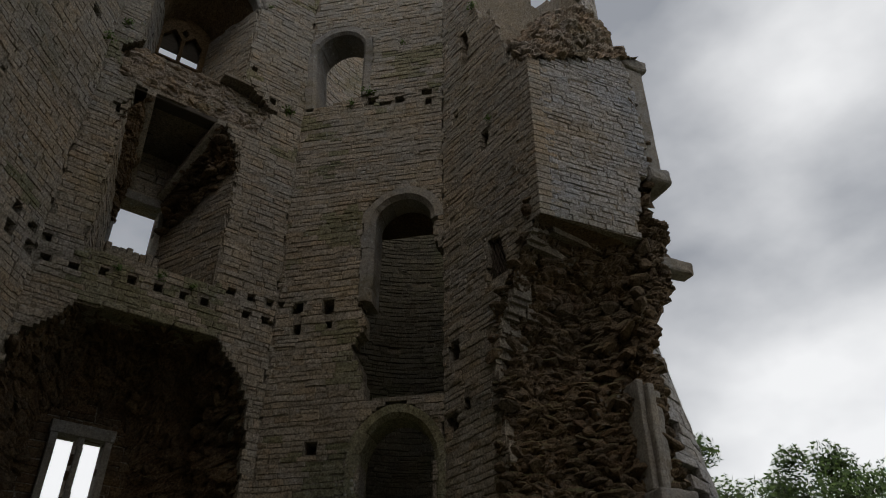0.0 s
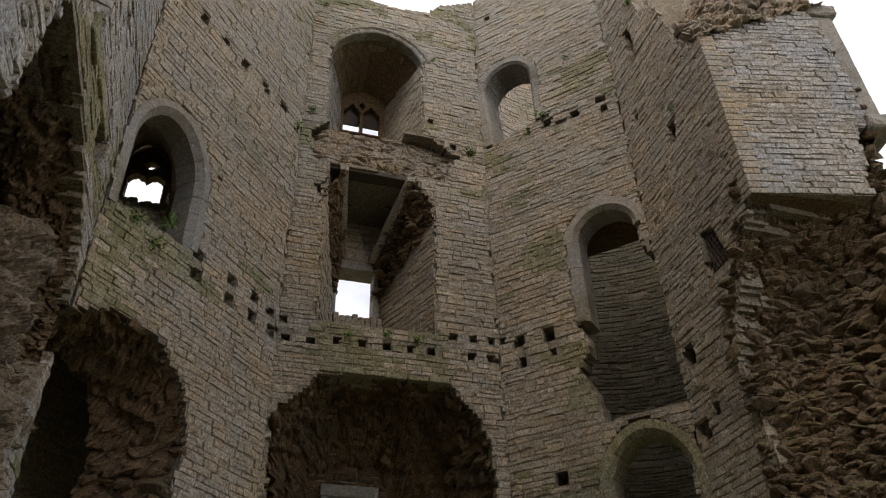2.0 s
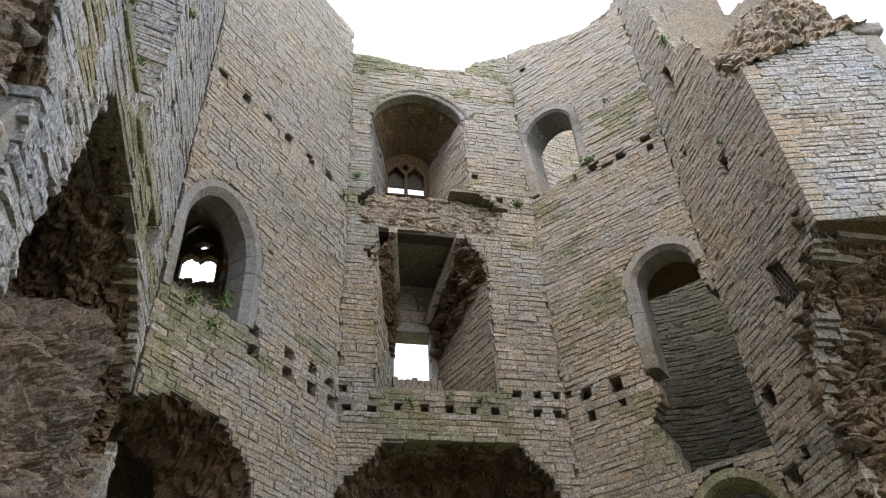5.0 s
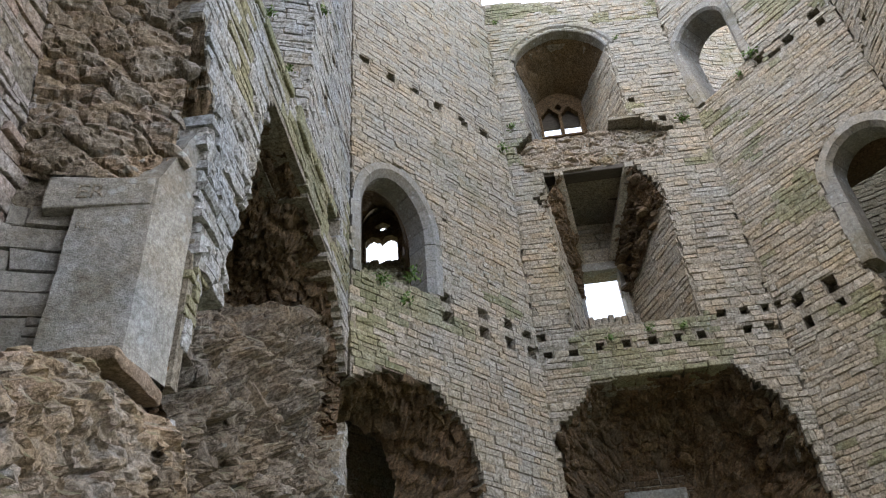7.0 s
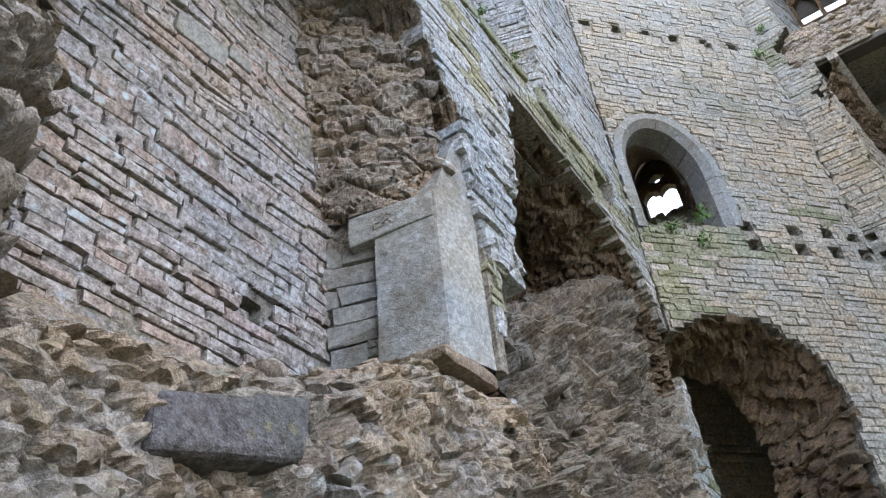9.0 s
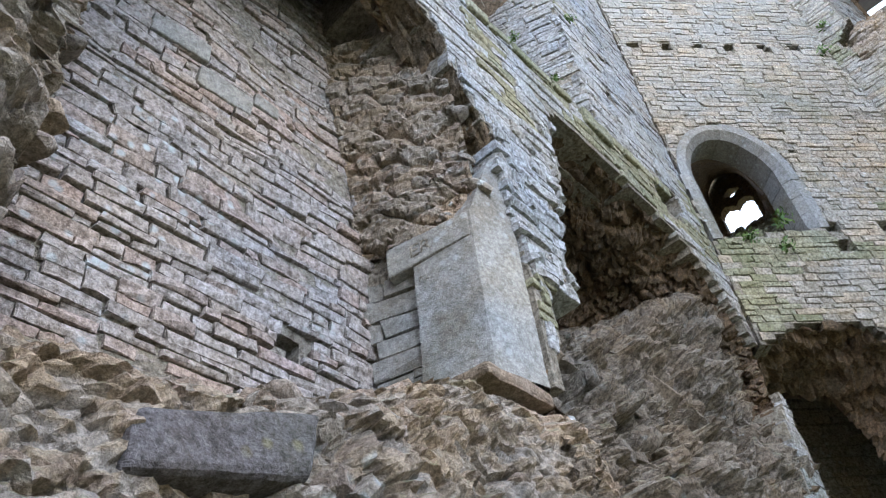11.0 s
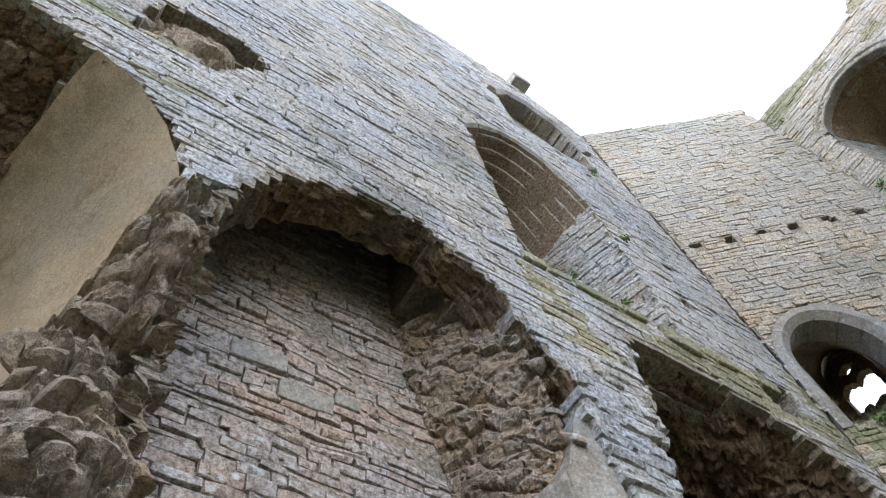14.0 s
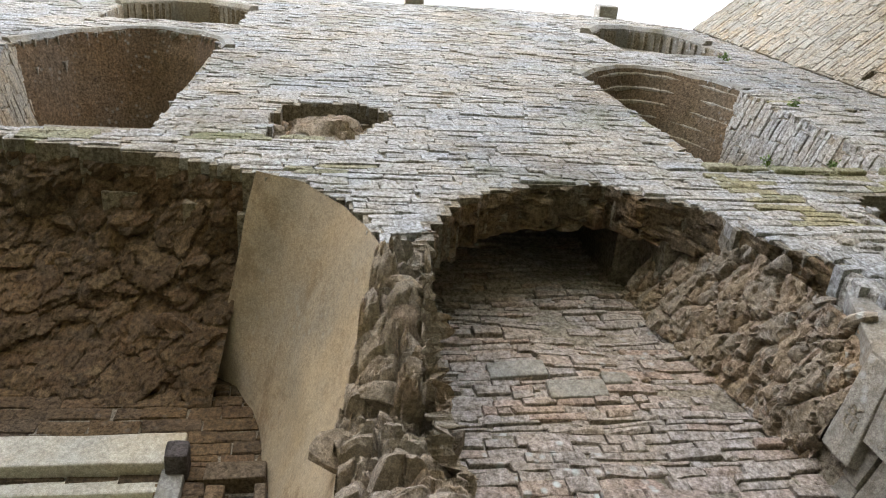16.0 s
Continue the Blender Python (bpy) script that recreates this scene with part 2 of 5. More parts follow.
def inside_poly(p, x, y):
    hit = False
    j = len(p) - 1
    for i in range(len(p)):
        xi, yi = p[i]
        xj, yj = p[j]
        if (yi > y) != (yj > y) and x < (xj - xi) * (y - yi) / (yj - yi) + xi:
            hit = not hit
        j = i
    return hit


class Plane:
    """An upright wall face: u along it, z up, d metres behind the face."""

    def __init__(self, a, b):
        self.o = Vector((a[0], a[1], 0))
        self.length = (Vector((b[0], b[1], 0)) - self.o).length
        self.e = (Vector((b[0], b[1], 0)) - self.o).normalized()
        self.out = Vector((-self.e.y, self.e.x, 0))

    def at(self, u, z, d=0.0):
        return self.o + self.e * u + self.out * d + Vector((0, 0, z))


class Patch:
    """A four-cornered face, corners anticlockwise from the bottom left as seen from the front."""

    def __init__(self, a, b, c, d):
        self.k = [Vector(v) for v in (a, b, c, d)]
        a, b, c, d = self.k
        self.length = ((b - a).length + (c - d).length) / 2
        self.height = ((d - a).length + (c - b).length) / 2
        self.out = -((b - a).cross(d - a)).normalized()

    def at(self, u, z, d=0.0):
        s, t = u / self.length, z / self.height
        a, b, c, e = self.k
        return (a * (1 - s) + b * s) * (1 - t) + (e * (1 - s) + c * s) * t + self.out * d


class Drum:
    """The inner face of a round tower: u along the curve, seen from inside."""

    def __init__(self, centre, radius, start):
        self.c, self.r, self.s = Vector((*centre, 0)), radius, start

    def at(self, u, z, d=0.0):
        a = self.s - u / self.r
        return self.c + Vector((math.cos(a), math.sin(a), 0)) * (self.r + d) + Vector((0, 0, z))


def solid_of(outline, holes, ragged=0.0, seed=0):
    """Whether (u, z) is stone: inside the outline, outside the holes; ragged edges where asked."""
    def ask(u, z):
        if ragged:
            v = Vector((u * 3.1 + seed, z * 3.1, seed))
            n = noise.noise_vector(v)
            u2, z2 = u + ragged * n.x, z + ragged * n.y
        else:
            u2, z2 = u, z
        if not inside_poly(outline, u2, z2):
            return False
        for h in holes:
            clean = h[0] == "clean"
            p = h[1]
            if inside_poly(p, u if clean else u2, z if clean else z2):
                return False
        return True
    return ask


STONES = []


def unit_stone(seed):
    """A block one unit in size, with a worn and slightly cushioned face; its face looks along -y."""
    r = random.Random(seed)
    j = lambda s: r.uniform(-s, s)
    verts, faces = [], []
    ring = [(-.5, -.5), (0, -.5), (.5, -.5), (.5, .5), (0, .5), (-.5, .5)]
    for x, z in ring:
        verts.append((x * 0.99, 0.5, z * 0.97))
    jx = [(j(.05), j(.085)) for _ in ring]
    tilt = (j(.09), j(.07), j(.08))
    for (x, z), (a, b) in zip(ring, jx):
        verts.append((x * 0.985 + a, -0.40 + tilt[0] * x + tilt[1] * z + j(.05), z * 0.95 + b))
    for (x, z), (a, b) in zip(ring, jx):
        verts.append((x * (0.95 + j(.02)) + a, -0.5 + tilt[0] * x + tilt[1] * z + j(.07), z * (0.84 + j(.06)) + b))
    verts.append((j(.2), -0.53 + j(.07), j(.1)))
    for i in range(6):
        k = (i + 1) % 6
        faces += [(i, k, 6 + k, 6 + i), (6 + i, 6 + k, 12 + k, 12 + i), (12 + i, 12 + k, 18)]
    return verts, faces


for _i in range(24):
    STONES.append(unit_stone(100 + _i))
STONE_MESHES = {}


def stone_mesh(i, material):
    key = (i, material.name)
    if key not in STONE_MESHES:
        me = bpy.data.meshes.new("stone")
        me.from_pydata(STONES[i][0], [], STONES[i][1])
        me.materials.append(material)
        STONE_MESHES[key] = me
    return STONE_MESHES[key]


LATER = []


def courses(face, solid, u0, u1, z0, z1, parent, material, rise=(0.085, 0.15), run=(0.16, 0.46), proud=0.010, deep=0.10,
            seed=1, singles=0, name="stone", gap=0.004, materials_at=None, big=0.03):
    """Coursed blocks over a face wherever solid(u, z); the nearest few are pieces of their own, the rest is one mesh."""
    r = random.Random(seed)
    blocks = []
    z = z0
    while z < z1:
        h = r.uniform(*rise)
        if r.random() < 0.12:
            h *= 1.35
        u = u0 - r.uniform(0, run[1])
        wav = r.uniform(0, 50)
        while u < u1:
            w = r.uniform(*run)
            if r.random() < big:
                w *= 1.6
            zc = z + h / 2 + 0.03 * noise.noise(Vector((u * 0.8, z * 0.35, 7))) + 0.012 * noise.noise(Vector((u * 3.1, z * 9.0, 2)))
            n = max(3, int(w / 0.07))
            ok = [solid(u + w * (i + 0.5) / n, zc - h * 0.36) and solid(u + w * (i + 0.5) / n, zc + h * 0.36) for i in range(n)]
            best, cur, start = (0, 0), 0, 0
            for i, v in enumerate(ok + [False]):
                if v:
                    if cur == 0:
                        start = i
                    cur += 1
                else:
                    if cur > best[0]:
                        best = (cur, start)
                    cur = 0
            if best[0] * w / n > 0.06 and r.random() > 0.006:
                a, b = u + w * best[1] / n, u + w * (best[1] + best[0]) / n
                lo, hi = zc - h / 2 + gap / 2, zc + h / 2 - gap / 2
                if h > 0.1 and r.random() < 0.16:
                    cut = lo + (hi - lo) * r.uniform(0.4, 0.6)
                    blocks.append((a + gap / 2, b - gap / 2, lo, cut - gap / 2, r.uniform(-proud, proud * 0.6), r.randrange(24)))
                    lo = cut + gap / 2
                blocks.append((a + gap / 2, b - gap / 2, lo + r.uniform(-.006, .006), hi + r.uniform(-.006, .006), r.uniform(-proud, proud * 0.6), r.randrange(24)))
            u += w
        z += h
    if materials_at is None:
        LATER.append((face, blocks, parent, material, deep, singles, name))
        return
    kinds = {}
    for b in blocks:
        kinds.setdefault(materials_at((b[0] + b[1]) / 2, (b[2] + b[3]) / 2) or material, []).append(b)
    for m, group in kinds.items():
        LATER.append((face, group, parent, m, deep, singles if m is material else min(singles, 120), name))


def lay_courses():
    for face, blocks, parent, material, deep, singles, name in LATER:
        def mid(b):
            return face.at((b[0] + b[1]) / 2, (b[2] + b[3]) / 2, b[4])
        order = sorted(range(len(blocks)), key=lambda i: (mid(blocks[i]) - STAND).length)
        own = set(order[:singles]) if not isinstance(face, Drum) else set()
        verts, faces = [], []
        for i, (a, b, c, d, off, k) in enumerate(blocks):
            w, h = b - a, d - c
            if i in own:
                p0 = face.at(a, c, off + deep / 2)
                ex, ez, ey = face.at(b, c, off + deep / 2) - p0, face.at(a, d, off + deep / 2) - p0, face.at(a, c, off + deep * 1.5) - p0
                m = Matrix(((ex.x, ey.x, ez.x, 0), (ex.y, ey.y, ez.y, 0), (ex.z, ey.z, ez.z, 0), (0, 0, 0, 1)))
                m.translation = p0 + (ex + ez) / 2
                ob = new(name, stone_mesh(k, material))
                ob.parent = parent
                ob.matrix_basis = m
            else:
                n0 = len(verts)
                sv, sf = STONES[k]
                for x, y, z in sv:
                    verts.append(face.at(a + (x + 0.5) * w, c + (z + 0.5) * h, off + (y + 0.5) * deep))
                faces += [tuple(n0 + q for q in f) for f in sf]
        if faces:
            ob = part(name + "_courses", (verts, faces), material, parent)
            ob["kind"] = "stuff"


def core(name, face, solid, u0, u1, z0, z1, d0, d1, parent, material, cell=0.08, rough=0.0):
    """The body of a wall behind its facing, from depth d0 to d1, with its openings."""
    nu, nz = int(math.ceil((u1 - u0) / cell)), int(math.ceil((z1 - z0) / cell))
    grid = [[solid(u0 + (i + 0.5) * cell, z0 + (j + 0.5) * cell) for j in range(nz)] for i in range(nu)]
    verts, faces, index = [], [], {}

    def v(i, j, back):
        key = (i, j, back)
        if key not in index:
            index[key] = len(verts)
            u, z = u0 + i * cell, z0 + j * cell
            d = d1 if back else d0
            if rough and not back:
                d += rough * noise.fractal(Vector((u * 2.5, z * 2.5, d0 * 7)), 0.9, 2.0, 4)
            verts.append(face.at(u, z, d))
        return index[key]

    for i in range(nu):
        for j in range(nz):
            if not grid[i][j]:
                continue
            faces.append((v(i, j, 0), v(i + 1, j, 0), v(i + 1, j + 1, 0), v(i, j + 1, 0)))
            faces.append((v(i, j, 1), v(i, j + 1, 1), v(i + 1, j + 1, 1), v(i + 1, j, 1)))
            for di, dj, p, q in ((-1, 0, (i, j + 1), (i, j)), (1, 0, (i + 1, j), (i + 1, j + 1)), (0, -1, (i, j), (i + 1, j)), (0, 1, (i + 1, j + 1), (i, j + 1))):
                a, b = i + di, j + dj
                if not (0 <= a < nu and 0 <= b < nz and grid[a][b]):
                    faces.append((v(*p, 0), v(*p, 1), v(*q, 1), v(*q, 0)))
    return part(name, (verts, faces), material, parent)


def resample(poly, n, closed=False):
    pts = list(poly) + ([poly[0]] if closed else [])
    acc = [0.0]
    for a, b in zip(pts, pts[1:]):
        acc.append(acc[-1] + math.dist(a, b))
    res = []
    for i in range(n):
        s = acc[-1] * i / (n if closed else n - 1)
        k = max(0, min(len(acc) - 2, sum(1 for q in acc if q <= s) - 1))
        f = (s - acc[k]) / max(1e-9, acc[k + 1] - acc[k])
        res.append(tuple(p * (1 - f) + q * f for p, q in zip(pts[k], pts[k + 1])))
    return res


def loft(name, face, front, back, d0, d1, parent, material, n=60, rows=14, rough=0.05, scale=2.2, smooth=False, label=""):
    """The lining of a recess, from a front line to a back line."""
    f, b = resample(front, n), resample(back, n)
    verts, faces = [], []
    for j in range(rows):
        t = j / (rows - 1)
        for p, q in zip(f, b):
            u, z = p[0] * (1 - t) + q[0] * t, p[1] * (1 - t) + q[1] * t
            w = face.at(u, z, d0 * (1 - t) + d1 * t)
            if rough:
                w = w + noise.noise_vector(w * scale) * rough + noise.noise_vector(w * scale * 3.3) * rough * 0.45
            verts.append(w)
    for j in range(rows - 1):
        for i in range(n - 1):
            a = j * n + i
            faces.append((a, a + 1, a + n + 1, a + n))
    return part(name, (verts, faces), material, parent, label, smooth)


def rock(r):
    """A broken stone: a lump cut by random planes, about one unit across."""
    bm = bmesh.new()
    bmesh.ops.create_icosphere(bm, subdivisions=2, radius=0.62)
    o = Vector((r.uniform(0, 90), r.uniform(0, 90), 0))
    cuts = []
    for _ in range(8):
        n = Vector((r.gauss(0, 1), r.gauss(0, 1), r.gauss(0, 1))).normalized()
        cuts.append((n, r.uniform(0.28, 0.46)))
    for v in bm.verts:
        c = v.co.copy()
        for n, d in cuts:
            over = c.dot(n) - d
            if over > 0:
                c -= n * over
        v.co = c * (1.1 + 0.06 * noise.noise(c * 5 + o))
    vs = [v.co.copy() for v in bm.verts]
    fs = [tuple(v.index for v in f.verts) for f in bm.faces]
    bm.free()
    return vs, fs


_r = random.Random(5)
ROCKS = [rock(_r) for _ in range(20)]


def bedded(w, size, lump):
    """How far a bedded stone stands out at w, and which stone it is: angular stones of about one size in hollow mortar."""
    k = 1.0 / size
    p = Vector((w.x * k * 0.72, w.y * k * 0.72, w.z * k * 1.25))
    p += noise.noise_vector(w * k * 0.9) * 0.28
    dist, pts = noise.voronoi(p)
    tint = noise.cell(pts[0] * 37.7) % 1.0
    edge = min(1.0, (dist[1] - dist[0]) / 0.13)
    lean = noise.cell_vector(pts[0] * 11.3)
    out = (edge ** 0.6) * (0.45 + 0.75 * tint) + 0.45 * (p - pts[0]).dot(lean - Vector((0.5, 0.5, 0.5))) * 2
    return lump * (out - 0.55), tint


def rubble(name, at, out_of, su, sv, parent, material, size=(0.1, 0.24), per=22, base=0.10, seed=3, cell=0.09, flat=0.55, keep=None, sink=0.02, label="", lump=0.85, loose=0.3):
    """A broken wall core: angular stones of mixed size bedded in a lumpy mass of mortar, and a few that stand proud.
    at(u, v, d): d metres in front is negative."""
    r = random.Random(seed)
    cell = max(0.02, cell * 0.55)
    nu, nv = max(2, int(su / cell)), max(2, int(sv / cell))
    mean = (size[0] + size[1]) / 2
    verts, faces, tints = [], [], []
    for j in range(nv + 1):
        for i in range(nu + 1):
            u, v = su * i / nu, sv * j / nv
            w = at(u, v, 0)
            big, tint = bedded(w, mean * 1.75, mean * lump)
            small, other = bedded(w + Vector((seed, 0, 0)), mean * 0.7, mean * lump * 0.45)
            d = base * 0.8 * noise.fractal(w * 1.7, 0.8, 2.1, 3) - big - small + base * 0.16 * noise.fractal(w * 11.0, 0.7, 2.2, 3)
            verts.append(at(u, v, d))
            tints.append(tint * 0.6 + other * 0.4)
    for j in range(nv):
        for i in range(nu):
            u, v = su * (i + .5) / nu, sv * (j + .5) / nv
            if keep is None or keep(u, v):
                a = j * (nu + 1) + i
                faces.append((a, a + 1, a + nu + 2, a + nu + 1))
    bed = part(name, (verts, faces), material, parent, label)
    tone = bed.data.attributes.new("stone_kind", "FLOAT", "POINT")
    tone.data.foreach_set("value", tints)
    verts, faces = [], []
    for _ in range(int(su * sv * per * loose)):
        u, v = r.uniform(0, su), r.uniform(0, sv)
        if keep is not None and not keep(u, v):
            continue
        w = at(u, v, 0)
        d = base * 0.8 * noise.fractal(w * 1.7, 0.8, 2.1, 3)
        c = at(u, v, d + sink + 0.01)
        eu = (at(u + .01, v, 0) - at(u, v, 0)).normalized()
        en = (at(u, v, .01) - at(u, v, 0)).normalized()
        if abs(en.z) < 0.75:
            eu = Vector((-en.y, en.x, 0)).normalized()
        ev = en.cross(eu).normalized()
        s = r.uniform(*size) * (1.4 if r.random() < 0.1 else 1)
        sx, sy, sz = s * r.uniform(0.9, 1.6), s * r.uniform(0.7, 1.1), s * r.uniform(flat * 0.8, flat * 1.5)
        a = r.gauss(0, 0.35)
        ca, sa = math.cos(a), math.sin(a)
        n0 = len(verts)
        rv, rf = ROCKS[r.randrange(len(ROCKS))]
        for p in rv:
            x, y, z = p.x * sx, p.y * sy, p.z * sz
            verts.append(c + eu * (x * ca - z * sa) + ev * (x * sa + z * ca) + en * y)
        faces += [tuple(n0 + q for q in f) for f in rf]
    if faces:
        ob = part("rubble_stones", (verts, faces), material, parent)
        ob["kind"] = "stuff"
    return bed


def pointed(u0, u1, spring, apex, n=9, lift=0.35):
    """A two-centred arch line from the left springing over the apex to the right."""
    uc = (u0 + u1) / 2
    left = []
    for i in range(n + 1):
        t = i / n
        u = u0 + (uc - u0) * (1 - math.cos(t * math.pi / 2)) ** (0.82 + lift * 0.3)
        z = spring + (apex - spring) * math.sin(t * math.pi / 2) ** 1.05
        left.append((u, z))
    return left + [(u0 + u1 - u, z) for u, z in reversed(left[:-1])]


def grown(line, w):
    """A line pushed outward by w (to the left of its run)."""
    res = []
    for i, p in enumerate(line):
        a, b = line[max(0, i - 1)], line[min(len(line) - 1, i + 1)]
        t = Vector((b[0] - a[0], b[1] - a[1])).normalized()
        res.append((p[0] - t.y * w, p[1] + t.x * w))
    return res


def arch_stones(face, line, width, proud, deep, parent, material, count, seed=1, name="voussoir", splay=0.03, chamfer=0.06):
    """Dressed jamb and arch stones along a line, each a piece of its own with a chamfered inner arris."""
    r = random.Random(seed)
    fine = resample(line, count * 4 + 1)
    outer = grown(fine, width)
    for k in range(count):
        a, b = fine[k * 4:k * 4 + 5], outer[k * 4:k * 4 + 5]
        verts, faces = [], []
        wj = r.uniform(0.9, 1.12)
        for i, (p, q) in enumerate(zip(a, b)):
            t = 0.03 if i == 0 else (-0.03 if i == 4 else 0)
            nb = a[min(4, i + 1)] if i < 4 else a[3]
            sg = 1 if i < 4 else -1
            p = (p[0] + (nb[0] - p[0]) * abs(t) * 1.5, p[1] + (nb[1] - p[1]) * abs(t) * 1.5)
            q2 = (p[0] + (q[0] - p[0]) * wj, p[1] + (q[1] - p[1]) * wj)
            m = (p[0] + (q[0] - p[0]) * chamfer / width, p[1] + (q[1] - p[1]) * chamfer / width)
            jj = r.uniform(-.004, .004)
            verts += [face.at(*q2, deep), face.at(*q2, -proud + jj), face.at(*m, -proud + jj), face.at(*p, -proud + chamfer + jj), face.at(p[0], p[1], deep)]
        for i in range(4):
            for c in range(4):
                o = i * 5
                faces.append((o + c, o + c + 1, o + 5 + c + 1, o + 5 + c))
        faces += [(0, 1, 2, 3, 4), (20, 24, 23, 22, 21)]
        part(name, (verts, faces), material, parent)


def box_verts(lo, hi):
    (a, b, c), (d, e, f) = lo, hi
    return [(a, b, c), (d, b, c), (d, e, c), (a, e, c), (a, b, f), (d, b, f), (d, e, f), (a, e, f)], \
        [(0, 3, 2, 1), (4, 5, 6, 7), (0, 1, 5, 4), (1, 2, 6, 5), (2, 3, 7, 6), (3, 0, 4, 7)]


def slab(name, face, u0, u1, z0, z1, d0, d1, parent, material, label="", worn=0.02, seed=0, n=3):
    """A worn squared block on a face, its arrises rounded and dented."""
    bm = bmesh.new()
    bmesh.ops.create_cube(bm, size=1)
    cuts = 3 + n
    bmesh.ops.subdivide_edges(bm, edges=bm.edges[:], cuts=cuts, use_grid_fill=True)
    lens = (u1 - u0, d1 - d0, z1 - z0)
    rad = [min(worn, l * 0.3) for l in lens]

    def place(c, l, q):
        k = round((c + 0.5) * (cuts + 1))
        if k == 0 or k == cuts + 1:
            return 0.0 if k == 0 else l
        if k == 1 or k == cuts:
            return q if k == 1 else l - q
        return q + (l - 2 * q) * (k - 1) / (cuts - 1)

    for v in bm.verts:
        p = Vector([place(c, l, q) for c, l, q in zip(v.co, lens, rad)])
        inner = Vector([min(max(a, q), l - q) for a, l, q in zip(p, lens, rad)])
        off = p - inner
        if off.length > 1e-6:
            p = inner + off.normalized() * min(off.length, max(rad)) * 0.9
        w = face.at(u0 + p.x, z0 + p.z, d0 + p.y)
        v.co = w + noise.noise_vector(w * 5 + Vector((seed, 0, 0))) * worn * 0.5 + noise.noise_vector(w * 17 + Vector((seed, 0, 0))) * worn * 0.2
    bmesh.ops.recalc_face_normals(bm, faces=bm.faces[:])
    return part(name, bm, material, parent, label)


def structure(name, label, category=""):
    ob = new(name)
    tagged(ob, label, category or "wall", kind="structure")
    return ob


def thing(name, label, category, group=""):
    return tagged(new(name), label, category, group)


def hole(u, z, w=0.18, h=0.16):
    return ("clean", [(u - w / 2, z - h / 2), (u + w / 2, z - h / 2), (u + w / 2, z + h / 2), (u - w / 2, z + h / 2)])


# ---------------------------------------------------------------- ground and the walls round the court
GROUND_Z = -0.35
bm = bmesh.new()
bmesh.ops.create_grid(bm, x_segments=60, y_segments=60, size=60)
for v in bm.verts:
    d = max(0.0, v.co.length - 9)
    v.co *= 1 + (v.co.length / 60) ** 3 * 12
    v.co.z = GROUND_Z + 0.12 * noise.noise(v.co * 0.4) - 0.02 * d ** 0.8
ground = part("ground", bm, m_ground, None)
tagged(ground, "trodden turf and gravel ground inside and round the ruin", "ground", kind="structure")

C0 = (-1.0, -6.5)
C01, C12, C23, C34 = (-0.97, 7.16), (1.14, 9.52), (4.42, 9.52), (6.14, 7.65)
W0 = Plane((-1.0, 0.0), (-1.0, 7.16))
W1, W2 = Plane(C01, C12), Plane(C12, C23)
W3, W4 = Plane(C23, C34), Plane(C34, (6.14, 0.0))
LEAF = 0.30   # thickness of the facing leaf; the wall goes on behind it
DEEP = 1.75


def moss_where(zones, seed=0):
    """Mossy blocks inside the given zones (u0, u1, z0, z1, share), in drifts."""
    def pick(u, z):
        for a, b, c, d, share in zones:
            if a <= u <= b and c <= z <= d and 0.5 + 0.9 * noise.noise(Vector((u * 1.3 + seed, z * 1.3, 4))) + 0.25 * noise.noise(Vector((u * 7, z * 7, seed))) < share:
                return m_mossy
        return None
    return pick


def wall(name, label, face, u0, u1, z0, z1, outline, holes, deep_holes, rings=(), ragged=0.05, seed=1, singles=300, cell=0.07, material=None, rise=(0.06, 0.112), run=(0.11, 0.34), deep=DEEP, back=True, pick=None, core_u1=None):
    """A thick wall: coursed facing, a leaf behind it with all openings, and the body with the deep openings alone."""
    ob = structure(name, label)
    facing = solid_of(outline, list(holes) + [("clean", p) for p in rings], ragged, seed)
    leaf = solid_of(outline, list(holes) + [("clean", p) for p in rings], ragged * 0.8, seed)
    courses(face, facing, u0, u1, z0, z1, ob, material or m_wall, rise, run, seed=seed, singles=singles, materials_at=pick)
    core("wall_leaf", face, leaf, u0, core_u1 or u1, z0, z1, 0.012, LEAF, ob, m_mortar, cell, 0.008)
    if back:
        body = solid_of(outline, [("ragged", p) for p in deep_holes], 0.0, seed)
        core("wall_body", face, body, u0, core_u1 or u1, z0, z1, LEAF + 0.003, deep, ob, m_mortar, 0.2)
    return ob


def back_wall(parent, face, u0, u1, z0, z1, d, windows, material, seed, outline=None, thick=0.3, rise=(0.09, 0.15)):
    """The wall that closes a recess at depth d, with its window openings."""
    out = outline or [(u0, z0), (u1, z0), (u1, z1), (u0, z1)]
    ask = solid_of(out, [("clean", w) for w in windows])

    class Shifted:
        def at(self, u, z, dd=0.0):
            return face.at(u, z, d + dd)
    courses(Shifted(), ask, u0, u1, z0, z1, parent, material, rise, (0.16, 0.42), seed=seed, name="inner_stone")
    core("recess_back", face, ask, u0, u1, z0, z1, d + 0.015, d + thick, parent, m_mortar, 0.06)


